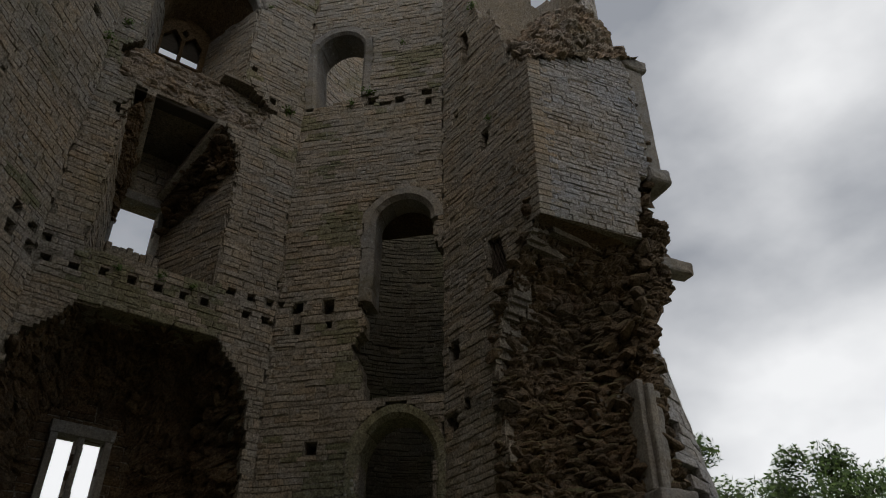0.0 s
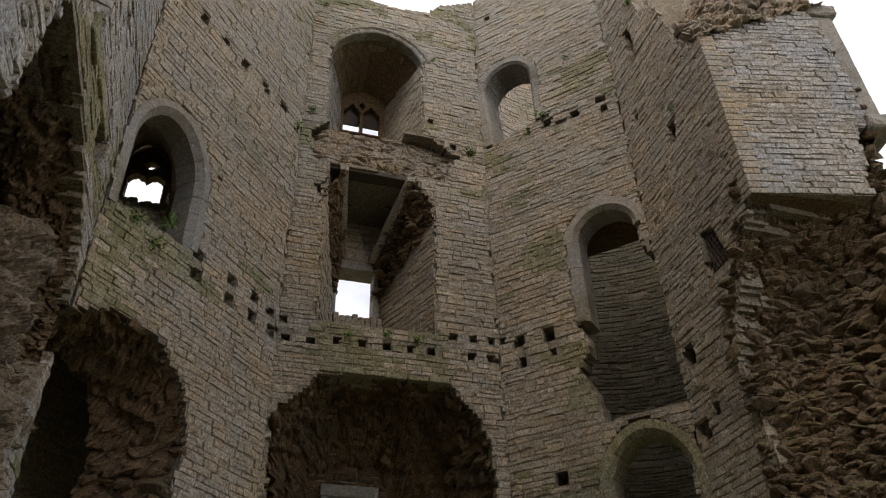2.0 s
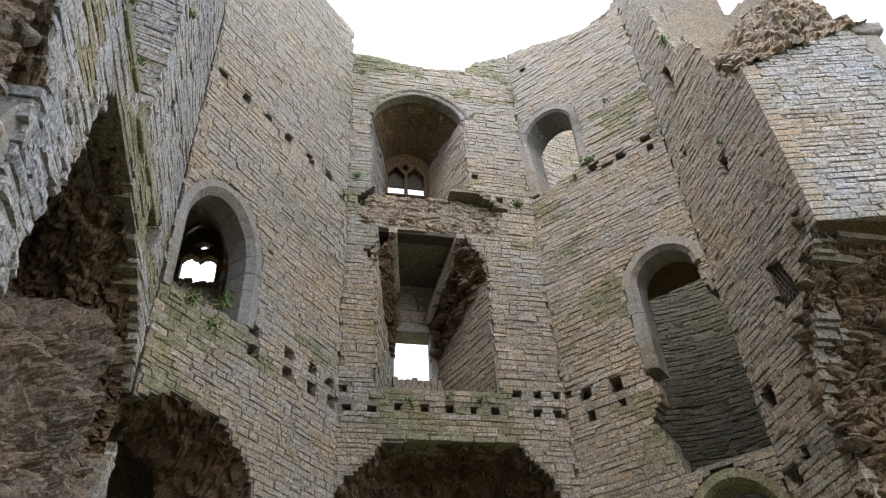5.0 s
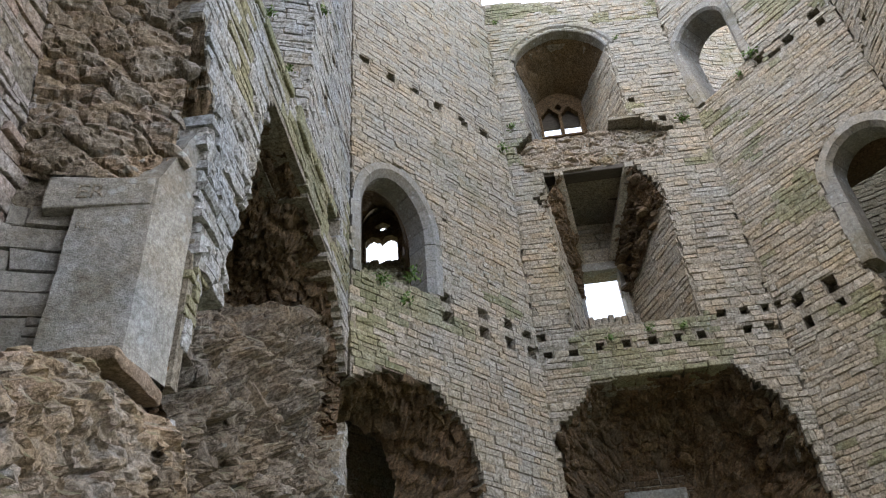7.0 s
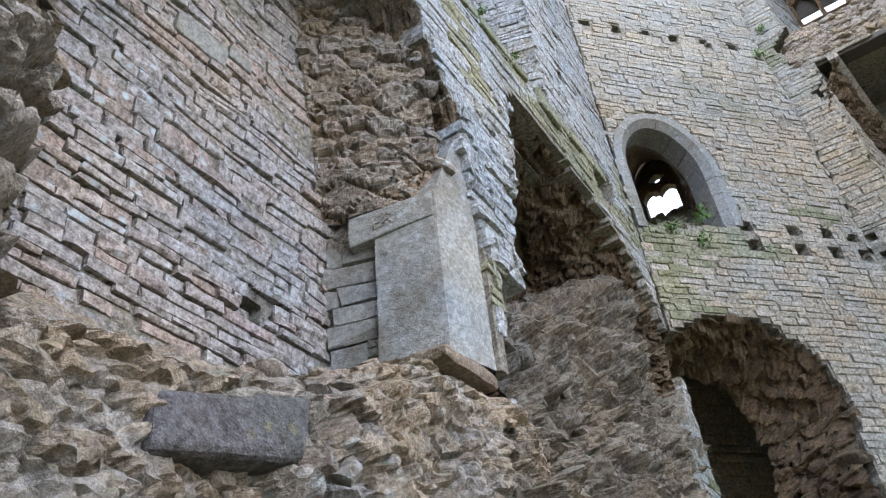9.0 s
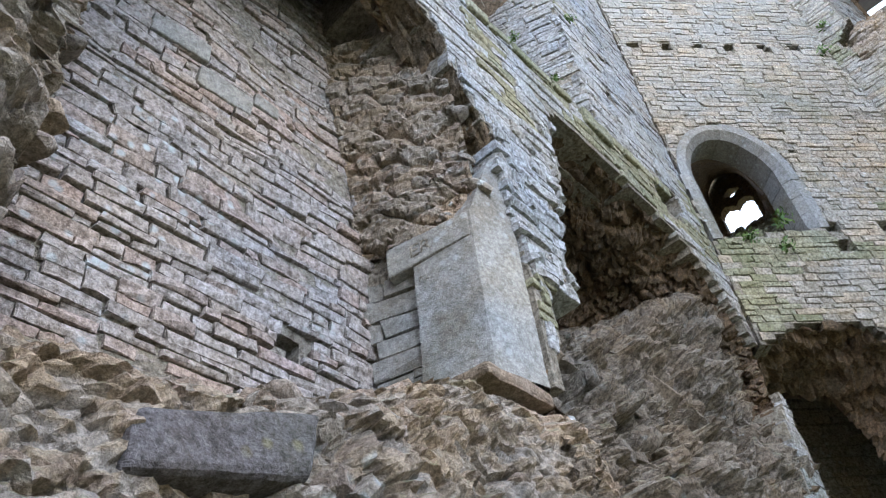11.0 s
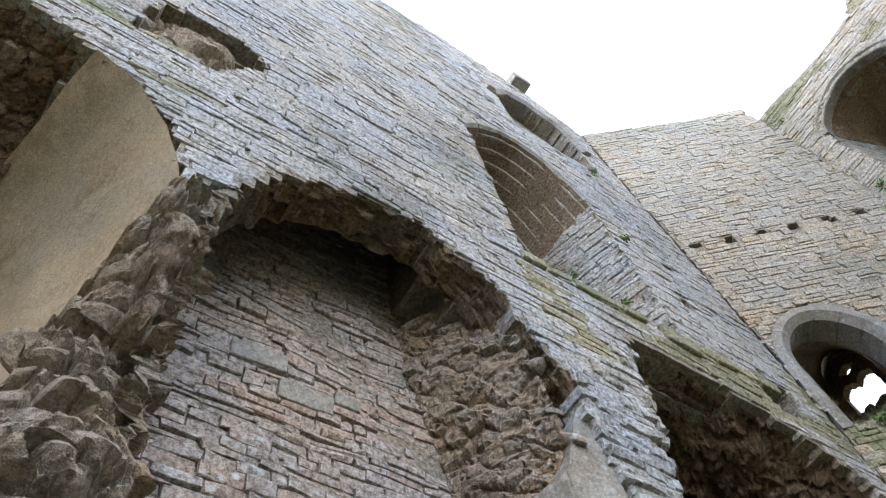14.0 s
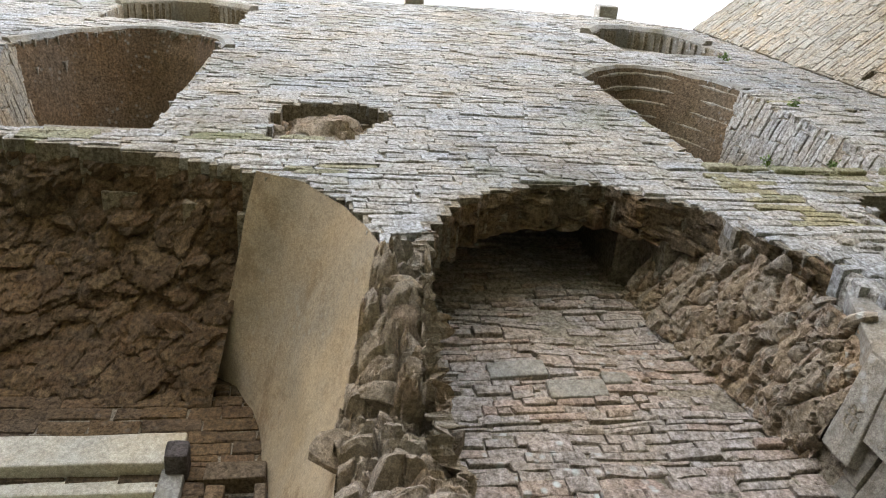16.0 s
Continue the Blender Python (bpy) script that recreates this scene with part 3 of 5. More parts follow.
def jamb(parent, face, ua, ub, z0, z1, da, db, material, seed, singles=0, slope=0.0, facing=1):
    """The coursed side of a recess from (ua, da) to (ub, db); facing 1 looks towards +u."""
    a, b = face.at(ua, z0, da), face.at(ub, z0, db)
    c, d = face.at(ub, z1, db), face.at(ua, z1, da)
    pt = Patch(a, b, c, d) if facing > 0 else Patch(b, a, d, c)
    courses(pt, lambda u, z: 0.0 <= u <= pt.length and 0.0 <= z <= pt.height, 0, pt.length, 0, pt.height, parent, material, (0.07, 0.125), (0.13, 0.38), seed=seed, name="jamb_stone", singles=singles)
    n = pt
    part("jamb_bed", ([n.at(0, 0, .015), n.at(n.length, 0, .015), n.at(n.length, n.height, .015), n.at(0, n.height, .015)], [(0, 1, 2, 3)]), m_mortar, parent)


def corner_core(c, a, b, z0, z1):
    """The bonded masonry behind a corner of two walls."""
    o = Vector((c[0], c[1], 0)) + (a.out + b.out).normalized() * 0.055
    pts = [o, o + b.e * 0.14 + b.out * 0.1, o + (a.out + b.out).normalized() * 0.6, o - a.e * 0.14 + a.out * 0.1]
    verts = [p + Vector((0, 0, z0)) for p in pts] + [p + Vector((0, 0, z1)) for p in pts]
    ob = structure("corner_masonry", "bonded masonry in the angle of two walls")
    part("core", (verts, [(0, 1, 2, 3), (7, 6, 5, 4), (0, 4, 5, 1), (1, 5, 6, 2), (2, 6, 7, 3), (3, 7, 4, 0)]), m_mortar, ob)


for _c in ((C01, W0, W1, 5.4, 15.3), (C12, W1, W2, 1.8, 14.4), (C23, W2, W3, 1.8, 10.6), (C23, W2, W3, 12.9, 15.0), (C34, W3, W4, 8.8, 14.6), (C34, W3, W4, 1.8, 5.0)):
    corner_core(*_c)

# ---- the long wall with the fireplace
A_EDGE = [(-3.2, 7.25), (-2.05, 7.12), (-1.54, 6.98), (-0.8, 6.78), (-0.14, 6.47), (0.2, 6.25), (0.46, 5.82), (0.58, 5.5), (0.64, 5.18)]
A_OPEN = A_EDGE + [(0.84, 5.40), (0.92, 5.2), (0.92, 2.0), (-3.2, 2.0)]
F_HEAD = [(0.90, 5.44), (1.08, 5.77), (1.22, 6.02), (1.40, 6.16), (1.66, 6.30), (1.94, 6.34), (2.32, 6.42), (2.47, 6.22), (2.70, 6.08), (2.92, 5.86), (3.03, 5.45), (3.28, 5.10), (3.38, 4.88)]
F_OPEN = [(0.80, 2.0), (0.86, 4.0), (0.88, 5.0)] + F_HEAD + [(3.36, 4.4), (3.4, 2.0)]
B_OPEN = [(3.38, 2.0), (3.42, 3.3), (3.5, 3.78), (3.66, 3.97), (3.76, 4.1), (3.72, 4.3), (3.82, 4.5), (3.80, 4.72), (3.95, 5.0), (3.98, 5.3), (4.06, 5.6), (4.1, 5.9), (4.22, 6.18),
          (4.36, 6.3), (5.1, 6.3), (5.7, 6.2), (6.35, 6.06), (6.72, 5.8), (6.98, 5.5), (7.2, 5.15), (7.2, 4.85), (6.95, 4.35), (6.72, 3.9), (6.6, 3.0), (6.6, 2.0)]
FLUE = [(0.9, 5.0), (0.95, 6.2), (1.1, 9.6), (2.3, 9.6), (2.6, 6.4), (3.0, 5.0)]
UB_HEAD = [(3.36, 6.95), (3.38, 8.0), (3.44, 10.5), (3.7, 10.85), (4.1, 11.2), (4.4, 11.28), (4.75, 11.1), (5.05, 10.6), (5.27, 10.0), (5.24, 6.93)]
UA_HEAD = [(-3.3, 7.3), (-3.3, 10.9), (-2.9, 11.7), (-2.3, 12.2), (-1.9, 12.3), (-1.4, 12.1), (-1.1, 11.7), (-1.0, 11.2), (-1.08, 7.5)]
HOLE0 = [(-0.13, 7.35), (-0.2, 7.9), (-0.06, 8.45), (0.3, 8.5), (0.63, 8.6), (0.92, 8.14), (0.75, 7.85), (0.5, 7.3), (0.1, 7.45)]
SLIT = [(6.16, 7.05), (6.61, 6.99), (6.76, 6.93), (6.51, 6.45), (6.13, 6.38)]
U3 = [(4.75, 12.6), (4.75, 14.3), (5.1, 14.9), (5.6, 15.0), (6.2, 14.6), (6.45, 13.6), (6.45, 12.6)]
UA3 = [(-3.0, 13.2), (-3.0, 14.7), (-2.3, 15.3), (-1.7, 15.3), (-1.0, 14.7), (-1.0, 13.2)]
TOP0 = [(7.16, 15.6), (6.9, 16.0), (6.2, 16.6), (5.4, 17.0), (4.0, 17.35), (2.0, 17.2), (0.0, 17.4), (-3.0, 17.3), (-6.5, 17.0)]
out0 = [(-6.5, 2.2), (7.16, 2.2)] + TOP0
holes0 = [("r", A_OPEN), ("r", F_OPEN), ("r", B_OPEN), ("r", UA_HEAD), ("r", HOLE0), ("clean", SLIT), ("clean", UB_HEAD), ("clean", U3), ("clean", UA3),
          hole(3.05, 11.9, 0.35, 0.12), hole(0.45, 13.0, 0.5, 0.14), hole(6.2, 9.2), hole(6.0, 12.0), hole(4.05, 13.2, .4, .1), hole(2.2, 10.2, .5, .06), hole(5.9, 8.1, .12, .2)]
wall_south = wall("wall_south", "tall coursed limestone castle wall with a broken fireplace and window recesses", W0, -6.5, 7.16, 2.2, 17.5, out0, holes0,
                  [A_OPEN, F_OPEN, FLUE, B_OPEN, UB_HEAD, UA_HEAD], seed=11, singles=300, cell=0.08, rise=(0.06, 0.11), run=(0.13, 0.46), material=m_pale, pick=moss_where([(3.3, 7.2, 5.6, 7.3, 0.45), (3.3, 7.2, 3.5, 9.5, 0.14), (-3.5, 0.5, 6.4, 7.4, 0.2)], 3))

# the fireplace: its back, its cheeks, and the flue over it
FIRE_D = 0.82
fire_solid = solid_of([(0.7, 2.4), (3.1, 2.6), (3.1, 4.4), (2.6, 6.3), (2.4, 9.4), (0.9, 9.4), (0.8, 5.0)], [("clean", [(2.28, 3.36), (2.46, 3.34), (2.44, 3.5), (2.3, 3.5)])], 0.0)


class FireBack:
    def at(self, u, z, d=0.0):
        return W0.at(u, z, FIRE_D + d + 0.04 * noise.noise(Vector((u * 1.5, z * 1.5, 3))))


fireplace = structure("fireplace_recess", "broken kitchen fireplace recess with thin reddened hearth stones", "fireplace")
courses(FireBack(), fire_solid, 0.6, 3.2, 2.35, 9.4, fireplace, m_hearth, (0.035, 0.085), (0.08, 0.34), proud=0.02, seed=21, singles=300, name="hearth_stone", gap=0.006, big=0.05)
core("hearth_bed", W0, fire_solid, 0.6, 3.2, 2.35, 9.4, FIRE_D + 0.02, FIRE_D + 0.5, fireplace, m_mortar, 0.08, 0.02)
slab("patch_stone", FireBack(), 1.62, 1.98, 4.86, 5.02, -0.03, 0.1, fireplace, m_dressed, "large pale repair block", 0.012, 4)
slab("patch_stone", FireBack(), 1.98, 2.16, 4.98, 5.1, -0.035, 0.1, fireplace, m_dressed, "large pale repair block", 0.012, 5)
slab("patch_stone", FireBack(), 1.3, 1.66, 5.08, 5.24, -0.03, 0.1, fireplace, m_dressed, "large pale repair block", 0.012, 6)
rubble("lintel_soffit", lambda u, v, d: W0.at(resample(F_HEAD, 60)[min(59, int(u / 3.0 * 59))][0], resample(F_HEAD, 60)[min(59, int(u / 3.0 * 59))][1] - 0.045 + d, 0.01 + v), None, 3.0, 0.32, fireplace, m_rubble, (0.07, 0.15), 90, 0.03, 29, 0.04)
# right cheek: rubble above, squared quoins below
cheek = Patch(W0.at(2.86, 4.25, FIRE_D), W0.at(3.12, 4.25, 0.1), W0.at(3.0, 6.2, 0.1), W0.at(2.5, 6.2, FIRE_D))
rubble("cheek_core", lambda u, v, d: cheek.at(u, v, d), None, cheek.length, cheek.height, fireplace, m_grey_rubble, (0.07, 0.16), 130, 0.05, 31, 0.032, loose=0.14, lump=0.55)
cheek_low = Patch(W0.at(2.90, 3.05, FIRE_D), W0.at(3.02, 3.05, 0.42), W0.at(3.0, 4.28, 0.42), W0.at(2.86, 4.28, FIRE_D))
courses(cheek_low, lambda u, z: 0 <= u <= cheek_low.length and 0 <= z <= 1.0, 0, cheek_low.length, 0, 1.0, fireplace, m_dressed, (0.10, 0.15), (0.3, 0.42), proud=0.012, seed=33, singles=40, name="quoin")
part("cheek_bed", ([cheek_low.at(0, -0.2, .04), cheek_low.at(cheek_low.length, -0.2, .04), cheek_low.at(cheek_low.length, 1.3, .04), cheek_low.at(0, 1.3, .04)], [(0, 1, 2, 3)]), m_mortar, fireplace)


def jamb_pier():
    """The dressed jamb of the fireplace: an upright block with a chamfered shaft and a broken sloping top, on a corbel."""
    ob = thing("fireplace_jamb", "grey dressed limestone fireplace jamb with carved initials, broken top", "fireplace jamb")
    # plan of the shaft, from the hearth side round the front to the far side (u, depth)
    plan = [(2.91, 0.47), (2.945, 0.34), (2.98, 0.22), (3.01, 0.105), (3.025, 0.095), (3.10, 0.075), (3.16, 0.06), (3.165, 0.068), (3.22, 0.045), (3.31, 0.03), (3.37, 0.08), (3.38, 0.4)]
    tops = [4.06, 4.10, 4.16, 4.25, 4.28, 4.50, 4.64, 4.66, 4.80, 4.90, 4.88, 4.86]
    verts, faces = [], []
    rows = 14
    for j in range(rows):
        t = j / (rows - 1)
        for (u, d), top in zip(plan, tops):
            w = W0.at(u, 3.14 + (top - 3.14) * t, d)
            verts.append(w + noise.noise_vector(w * 6) * 0.010)
    n = len(plan)
    for j in range(rows - 1):
        for i in range(n - 1):
            a = j * n + i
            faces.append((a, a + 1, a + n + 1, a + n))
    cap = len(verts)
    verts.append(W0.at(3.2, 4.72, 0.3))
    for i in range(n - 1):
        a = (rows - 1) * n + i
        faces.append((a, a + 1, cap))
    part("shaft", (verts, faces), m_dressed, ob)
    slab("inscribed_block", Patch(W0.at(2.85, 3.98, 0.62), W0.at(3.0, 4.06, 0.1), W0.at(3.01, 4.25, 0.1), W0.at(2.85, 4.2, 0.62)), 0.0, 0.53, 0.0, 0.2, -0.005, 0.14, ob, m_dressed, "block carved with initials", 0.012, 9)
    for txt, size, place in (("ER", 0.13, (0.15, 0.05)), ("R.L.", 0.05, (0.03, 0.12))):
        cu = bpy.data.curves.new("carving", "FONT")
        cu.body, cu.size, cu.extrude = txt, size, 0.002
        tmp = bpy.data.objects.new("tmp", cu)
        me = bpy.data.meshes.new_from_object(tmp)
        bpy.data.objects.remove(tmp)
        if txt == "ER":
            pt, lift = Patch(W0.at(2.85, 3.98, 0.62), W0.at(3.0, 4.06, 0.1), W0.at(3.01, 4.25, 0.1), W0.at(2.85, 4.2, 0.62)), -0.008
        else:
            pt, lift = Patch(W0.at(2.91, 3.75, 0.47), W0.at(3.01, 3.75, 0.105), W0.at(3.01, 4.05, 0.105), W0.at(2.91, 4.05, 0.47)), -0.012
        for v in me.vertices:
            v.co = pt.at(place[0] + v.co.x, place[1] + v.co.y, lift + v.co.z)
        me.materials.append(m_mortar)
        o = new("carved_initials", me)
        o.parent = ob
        o["label"] = "shallow carved letters " + txt
    slab("corbel", W0, 2.88, 3.38, 3.06, 3.145, 0.05, 0.5, ob, m_grey_rubble, "moss-edged corbel stone", 0.035, 12, 5)
    return ob


jamb_pier()

# jagged slates of masonry hanging over the jamb
hang = structure("hanging_masonry", "ragged remnant of coursed masonry hanging beside the fireplace jamb")
hang_solid = solid_of([(3.2, 4.75), (3.36, 3.9), (3.5, 3.72), (3.6, 3.9), (3.78, 3.85), (3.85, 4.6), (4.1, 5.6), (4.2, 6.0), (3.3, 5.2)], [], 0.07, 3)
courses(W0, hang_solid, 3.15, 4.2, 3.6, 6.2, hang, m_pale, (0.05, 0.09), (0.12, 0.3), proud=0.03, seed=37, singles=60, name="slate", deep=0.2)

# broken core of the wall: the pier beside the fireplace, the foot under it, the pier's far side
core_mass = structure("broken_wall_core", "broken rubble wall core where the facing has fallen", "rubble")


def pier_at(u, v, d):
    # the torn face of the stump between the window recess and the hearth; it falls back under the reveal, then steps out to its foot
    z = 2.3 + v
    if z > 4.25:
        dep = 0.04 + (5.3 - z) * 0.62
    elif z > 3.3:
        dep = 0.69 - (4.25 - z) * 0.42
    else:
        dep = 0.29 - (3.3 - z) * 0.25
    left = 0.64 - 0.43 * max(dep, 0.0) - 0.25 * max(0.0, 4.0 - z)
    right = 0.90 + 0.04 * noise.noise(Vector((z * 2.2, 0, 5)))
    s = u / 0.9
    return W0.at(left + (right - left) * s, z, dep - 0.12 * math.sin(math.pi * s) + d)


rubble("pier_core", pier_at, None, 0.9, 2.88, core_mass, m_grey_rubble, (0.09, 0.24), 120, 0.09, 41, 0.03, loose=0.04, lump=1.0)
# the hearth side of the stump
rubble("pier_cheek", lambda u, v, d: W0.at(0.88 + d + 0.05 * noise.noise(Vector((u * 3, v * 3, 1))), 2.6 + v, u + max(0.0, (2.7 - v) * 0.3) if v > 1.6 else u + 0.3), None, 0.75, 2.9, core_mass, m_grey_rubble, (0.09, 0.2), 60, 0.06, 42, 0.035, loose=0.05)


def foot_top(u):
    """The level to which the stump stands, lower under the hearth than at its jamb."""
    line = [(-4.0, 2.75), (0.2, 2.6), (0.7, 2.42), (1.1, 2.42), (2.0, 2.6), (2.6, 2.95), (2.9, 3.08), (3.4, 3.1), (3.7, 2.9), (8.0, 2.8)]
    for (a, za), (b, zb) in zip(line, line[1:]):
        if u <= b:
            break
    return za + (zb - za) * (u - a) / (b - a)


def foot_at(u, v, d):
    # the stump of the wall under the hearth and the window recess
    uu = -3.2 + u
    z = GROUND_Z - 0.1 + v / 3.25 * (foot_top(uu) - GROUND_Z + 0.1)
    return W0.at(uu, z, 0.02 - 0.16 * max(0, 1 - v / 3.3) + 0.12 * noise.noise(Vector((uu * .9, z * .9, 2))) + 1.3 * max(0.0, v - 3.1) + d)


rubble("foot_core", foot_at, None, 10.3, 3.25, core_mass, m_grey_rubble, (0.045, 0.12), 170, 0.12, 43, 0.034, lump=0.95, loose=0.28)


def hearth_floor(u, v, d):
    return W0.at(0.5 + u, (2.95 - d) * (1 - v) + (foot_top(0.5 + u) - 0.05 - d) * v, FIRE_D + 0.1 - v * 0.72)


rubble("hearth_floor", hearth_floor, None, 2.9, 1.0, core_mass, m_grey_rubble, (0.04, 0.12), 110, 0.06, 45, 0.04)
slab("squared_block", Patch(W0.at(1.28, 2.04, -0.06), W0.at(1.84, 2.18, -0.08), W0.at(1.9, 2.43, -0.06), W0.at(1.3, 2.24, -0.04)), 0.0, 0.58, 0.0, 0.22, 0.0, 0.3, core_mass, m_slate, "large lichened squared block", 0.03, 15, 6)

# the broken recess beside the fireplace, its back of earthy core, darkened in colour for the overhang's shade
recess_b = structure("broken_window_recess", "deep broken recess with an earthy brown rubble core", "rubble")
B_LINE = [(3.30, 2.2), (3.5, 3.78), (3.76, 4.2), (3.95, 5.0), (4.1, 5.9), (4.36, 6.32), (5.1, 6.32), (6.35, 6.08), (6.98, 5.52), (7.2, 5.0), (6.95, 4.35), (6.6, 3.0), (6.6, 2.2)]
B_BACK = [(4.4, 2.2), (4.5, 3.6), (4.55, 4.2), (4.6, 4.8), (4.75, 5.4), (4.9, 5.7), (5.2, 5.8), (5.8, 5.6), (6.2, 5.2), (6.3, 4.6), (6.3, 4.2), (6.2, 3.0), (6.2, 2.2)]
b_f, b_b = resample(B_LINE, 40), resample(B_BACK, 40)
B_LEN = sum(math.dist(p, q) for p, q in zip(b_f, b_f[1:]))


def b_at(u, v, d):
    s = min(38.999, max(0, u / B_LEN * 39))
    i, f = int(s), s - int(s)
    p = [b_f[i][k] * (1 - f) + b_f[i + 1][k] * f for k in (0, 1)]
    q = [b_b[i][k] * (1 - f) + b_b[i + 1][k] * f for k in (0, 1)]
    t = v / 2.1
    nn = Vector((p[0] - 5.3, p[1] - 4.2)).normalized()
    return W0.at(p[0] * (1 - t) + q[0] * t + nn.x * d, p[1] * (1 - t) + q[1] * t + nn.y * d, 0.06 + v + 0.02)


rubble("recess_core", b_at, None, B_LEN, 2.1, recess_b, m_vault_shade, (0.06, 0.16), 110, 0.12, 51, 0.05)
rubble("recess_back", lambda u, v, d: W0.at(4.0 + u, 2.0 + v, 2.05 + d), None, 2.8, 4.4, recess_b, m_vault_shade, (0.06, 0.16), 80, 0.16, 53, 0.06)


def b_floor(u, v, d):
    # the heap of core that fills the foot of the recess, rising towards the corner
    zt = min(5.7, 3.4 + 0.66 * max(0.0, u - 0.1)) + 0.2 * noise.noise(Vector((u * 1.9, 3.3, 0.5)))
    if v < 1.9:
        f = v / 1.9
        return W0.at(3.2 + u, 2.2 + (zt - 2.2) * f - 0.3 * d * f, 0.06 + 0.34 * f ** 1.5 + d)
    f = v - 1.9
    return W0.at(3.2 + u, zt + 0.5 * f - d * 0.6, 0.40 + 1.6 * f + d * 0.6)


rubble("recess_slope", b_floor, None, 3.9, 2.7, recess_b, m_heap, (0.08, 0.2), 90, 0.26, 55, 0.036, lump=1.3, loose=0.35, flat=0.8)

# the window recess at the other side of the fireplace, with its plastered reveal and rubble vault
recess_a = structure("window_recess", "wide window recess with a curved plastered reveal under a broken rubble vault", "window recess")
rev_f = [(0.61, 5.1), (0.61, 5.18), (0.545, 5.47), (0.425, 5.79), (0.17, 6.205), (-0.16, 6.42)]
rev_b = [(0.0, 3.3), (-0.02, 5.0), (-0.08, 5.4), (-0.16, 5.75), (-0.3, 6.05), (-0.5, 6.2)]


def plaster_reveal():
    """The plastered splay: its front edge follows the arch, then the torn stump; its back edge the window wall."""
    front = [(0.37, 3.2, 0.30), (0.37, 3.7, 0.45), (0.40, 4.25, 0.66), (0.54, 4.75, 0.36), (0.63, 5.08, 0.06), (0.61, 5.18, -0.012)] + [(u, z, -0.012) for u, z in rev_f[2:]]
    back = [(0.03, 2.6, 1.5), (0.02, 3.0, 1.5), (0.01, 3.4, 1.5), (0.0, 4.2, 1.5), (0.0, 4.8, 1.5)] + [(u, z, 1.5) for u, z in rev_b[1:]]
    f, b = resample(front, 60), resample(back, 60)
    verts, faces, rows = [], [], 24
    for j in range(rows):
        t = j / (rows - 1)
        for p, q in zip(f, b):
            w = W0.at(*[x * (1 - t) + y * t for x, y in zip(p, q)])
            verts.append(w + noise.noise_vector(w * 2.3) * 0.022 + noise.noise_vector(w * 9) * 0.006)
    for j in range(rows - 1):
        for i in range(59):
            a = j * 60 + i
            faces.append((a, a + 1, a + 61, a + 60))
    part("plastered_reveal", (verts, faces), m_plaster, recess_a, "stained plaster reveal", True)


plaster_reveal()
VA_F = [(-0.14, 6.47), (-0.8, 6.78), (-1.54, 6.98), (-2.05, 7.12), (-3.25, 7.25)]
VA_B = [(-0.5, 5.62), (-0.9, 5.68), (-1.5, 5.72), (-2.05, 5.74), (-3.25, 5.74)]
va_f, va_b = resample(VA_F, 30), resample(VA_B, 30)


def va_at(u, v, d):
    s = min(28.999, max(0, u / 3.2 * 29))
    i, f = int(s), s - int(s)
    p = [va_f[i][k] * (1 - f) + va_f[i + 1][k] * f for k in (0, 1)]
    q = [va_b[i][k] * (1 - f) + va_b[i + 1][k] * f for k in (0, 1)]
    t = v / 1.6
    return W0.at(p[0] * (1 - t) + q[0] * t, p[1] * (1 - t) + q[1] * t + d + 0.25 * math.sin(t * 3.14), 0.1 + v)


rubble("vault_core", va_at, None, 3.2, 1.6, recess_a, m_vault_shade, (0.08, 0.2), 60, 0.10, 61, 0.045, sink=0.05, lump=0.42, loose=0.06)
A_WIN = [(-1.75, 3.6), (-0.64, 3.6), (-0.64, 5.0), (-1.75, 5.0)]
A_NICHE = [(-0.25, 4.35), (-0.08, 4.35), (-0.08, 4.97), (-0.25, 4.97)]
back_wall(recess_a, W0, -3.3, 0.4, 2.0, 6.6, 1.5, [A_WIN, A_NICHE], m_vault_shade, 63, thick=0.14)
part("niche_back", ([W0.at(-0.6, 3.6, 1.72), W0.at(0.4, 3.6, 1.72), W0.at(0.4, 6.6, 1.72), W0.at(-0.6, 6.6, 1.72)], [(0, 1, 2, 3)]), m_rubble, recess_a)
slab("niche_lintel", W0, -0.38, -0.02, 4.97, 5.13, 1.40, 1.62, recess_a, m_rubble, "brown stone lintel of a small wall niche", 0.012, 31, 3)
slab("niche_jamb", W0, -0.36, -0.25, 4.35, 4.96, 1.43, 1.6, recess_a, m_rubble, "", 0.012, 32, 3)
slab("niche_jamb", W0, -0.08, -0.01, 4.35, 4.96, 1.43, 1.6, recess_a, m_rubble, "", 0.012, 33, 3)
slab("sooty_block", W0, -0.62, -0.48, 5.06, 5.22, 1.3, 1.5, recess_a, m_slate, "small dark sooty block", 0.02, 34, 3)
slab("window_head", W0, -1.9, -0.6, 4.99, 5.12, 1.5, 1.62, recess_a, m_lintel, "moulded inner head stone", 0.02, 35, 4)
slab("window_lintel", W0, -1.9, -0.53, 5.13, 5.42, 1.40, 1.64, recess_a, m_lintel, "pale dressed stone lintel", 0.015, 3, 4)
slab("window_jamb", W0, -0.64, -0.5, 3.6, 5.12, 1.44, 1.63, recess_a, m_dressed, "dressed stone jamb", 0.012, 4, 3)
jamb(recess_a, W0, -3.3, -3.3, 2.0, 7.2, 0.0, 1.5, m_wall, 65)

# first-floor window recess with a flat arch
recess_ub = structure("upper_window_recess", "tall first-floor window recess with a segmental arched head", "window recess")
UB_JR = [(5.27, 10.0), (5.24, 6.93)]
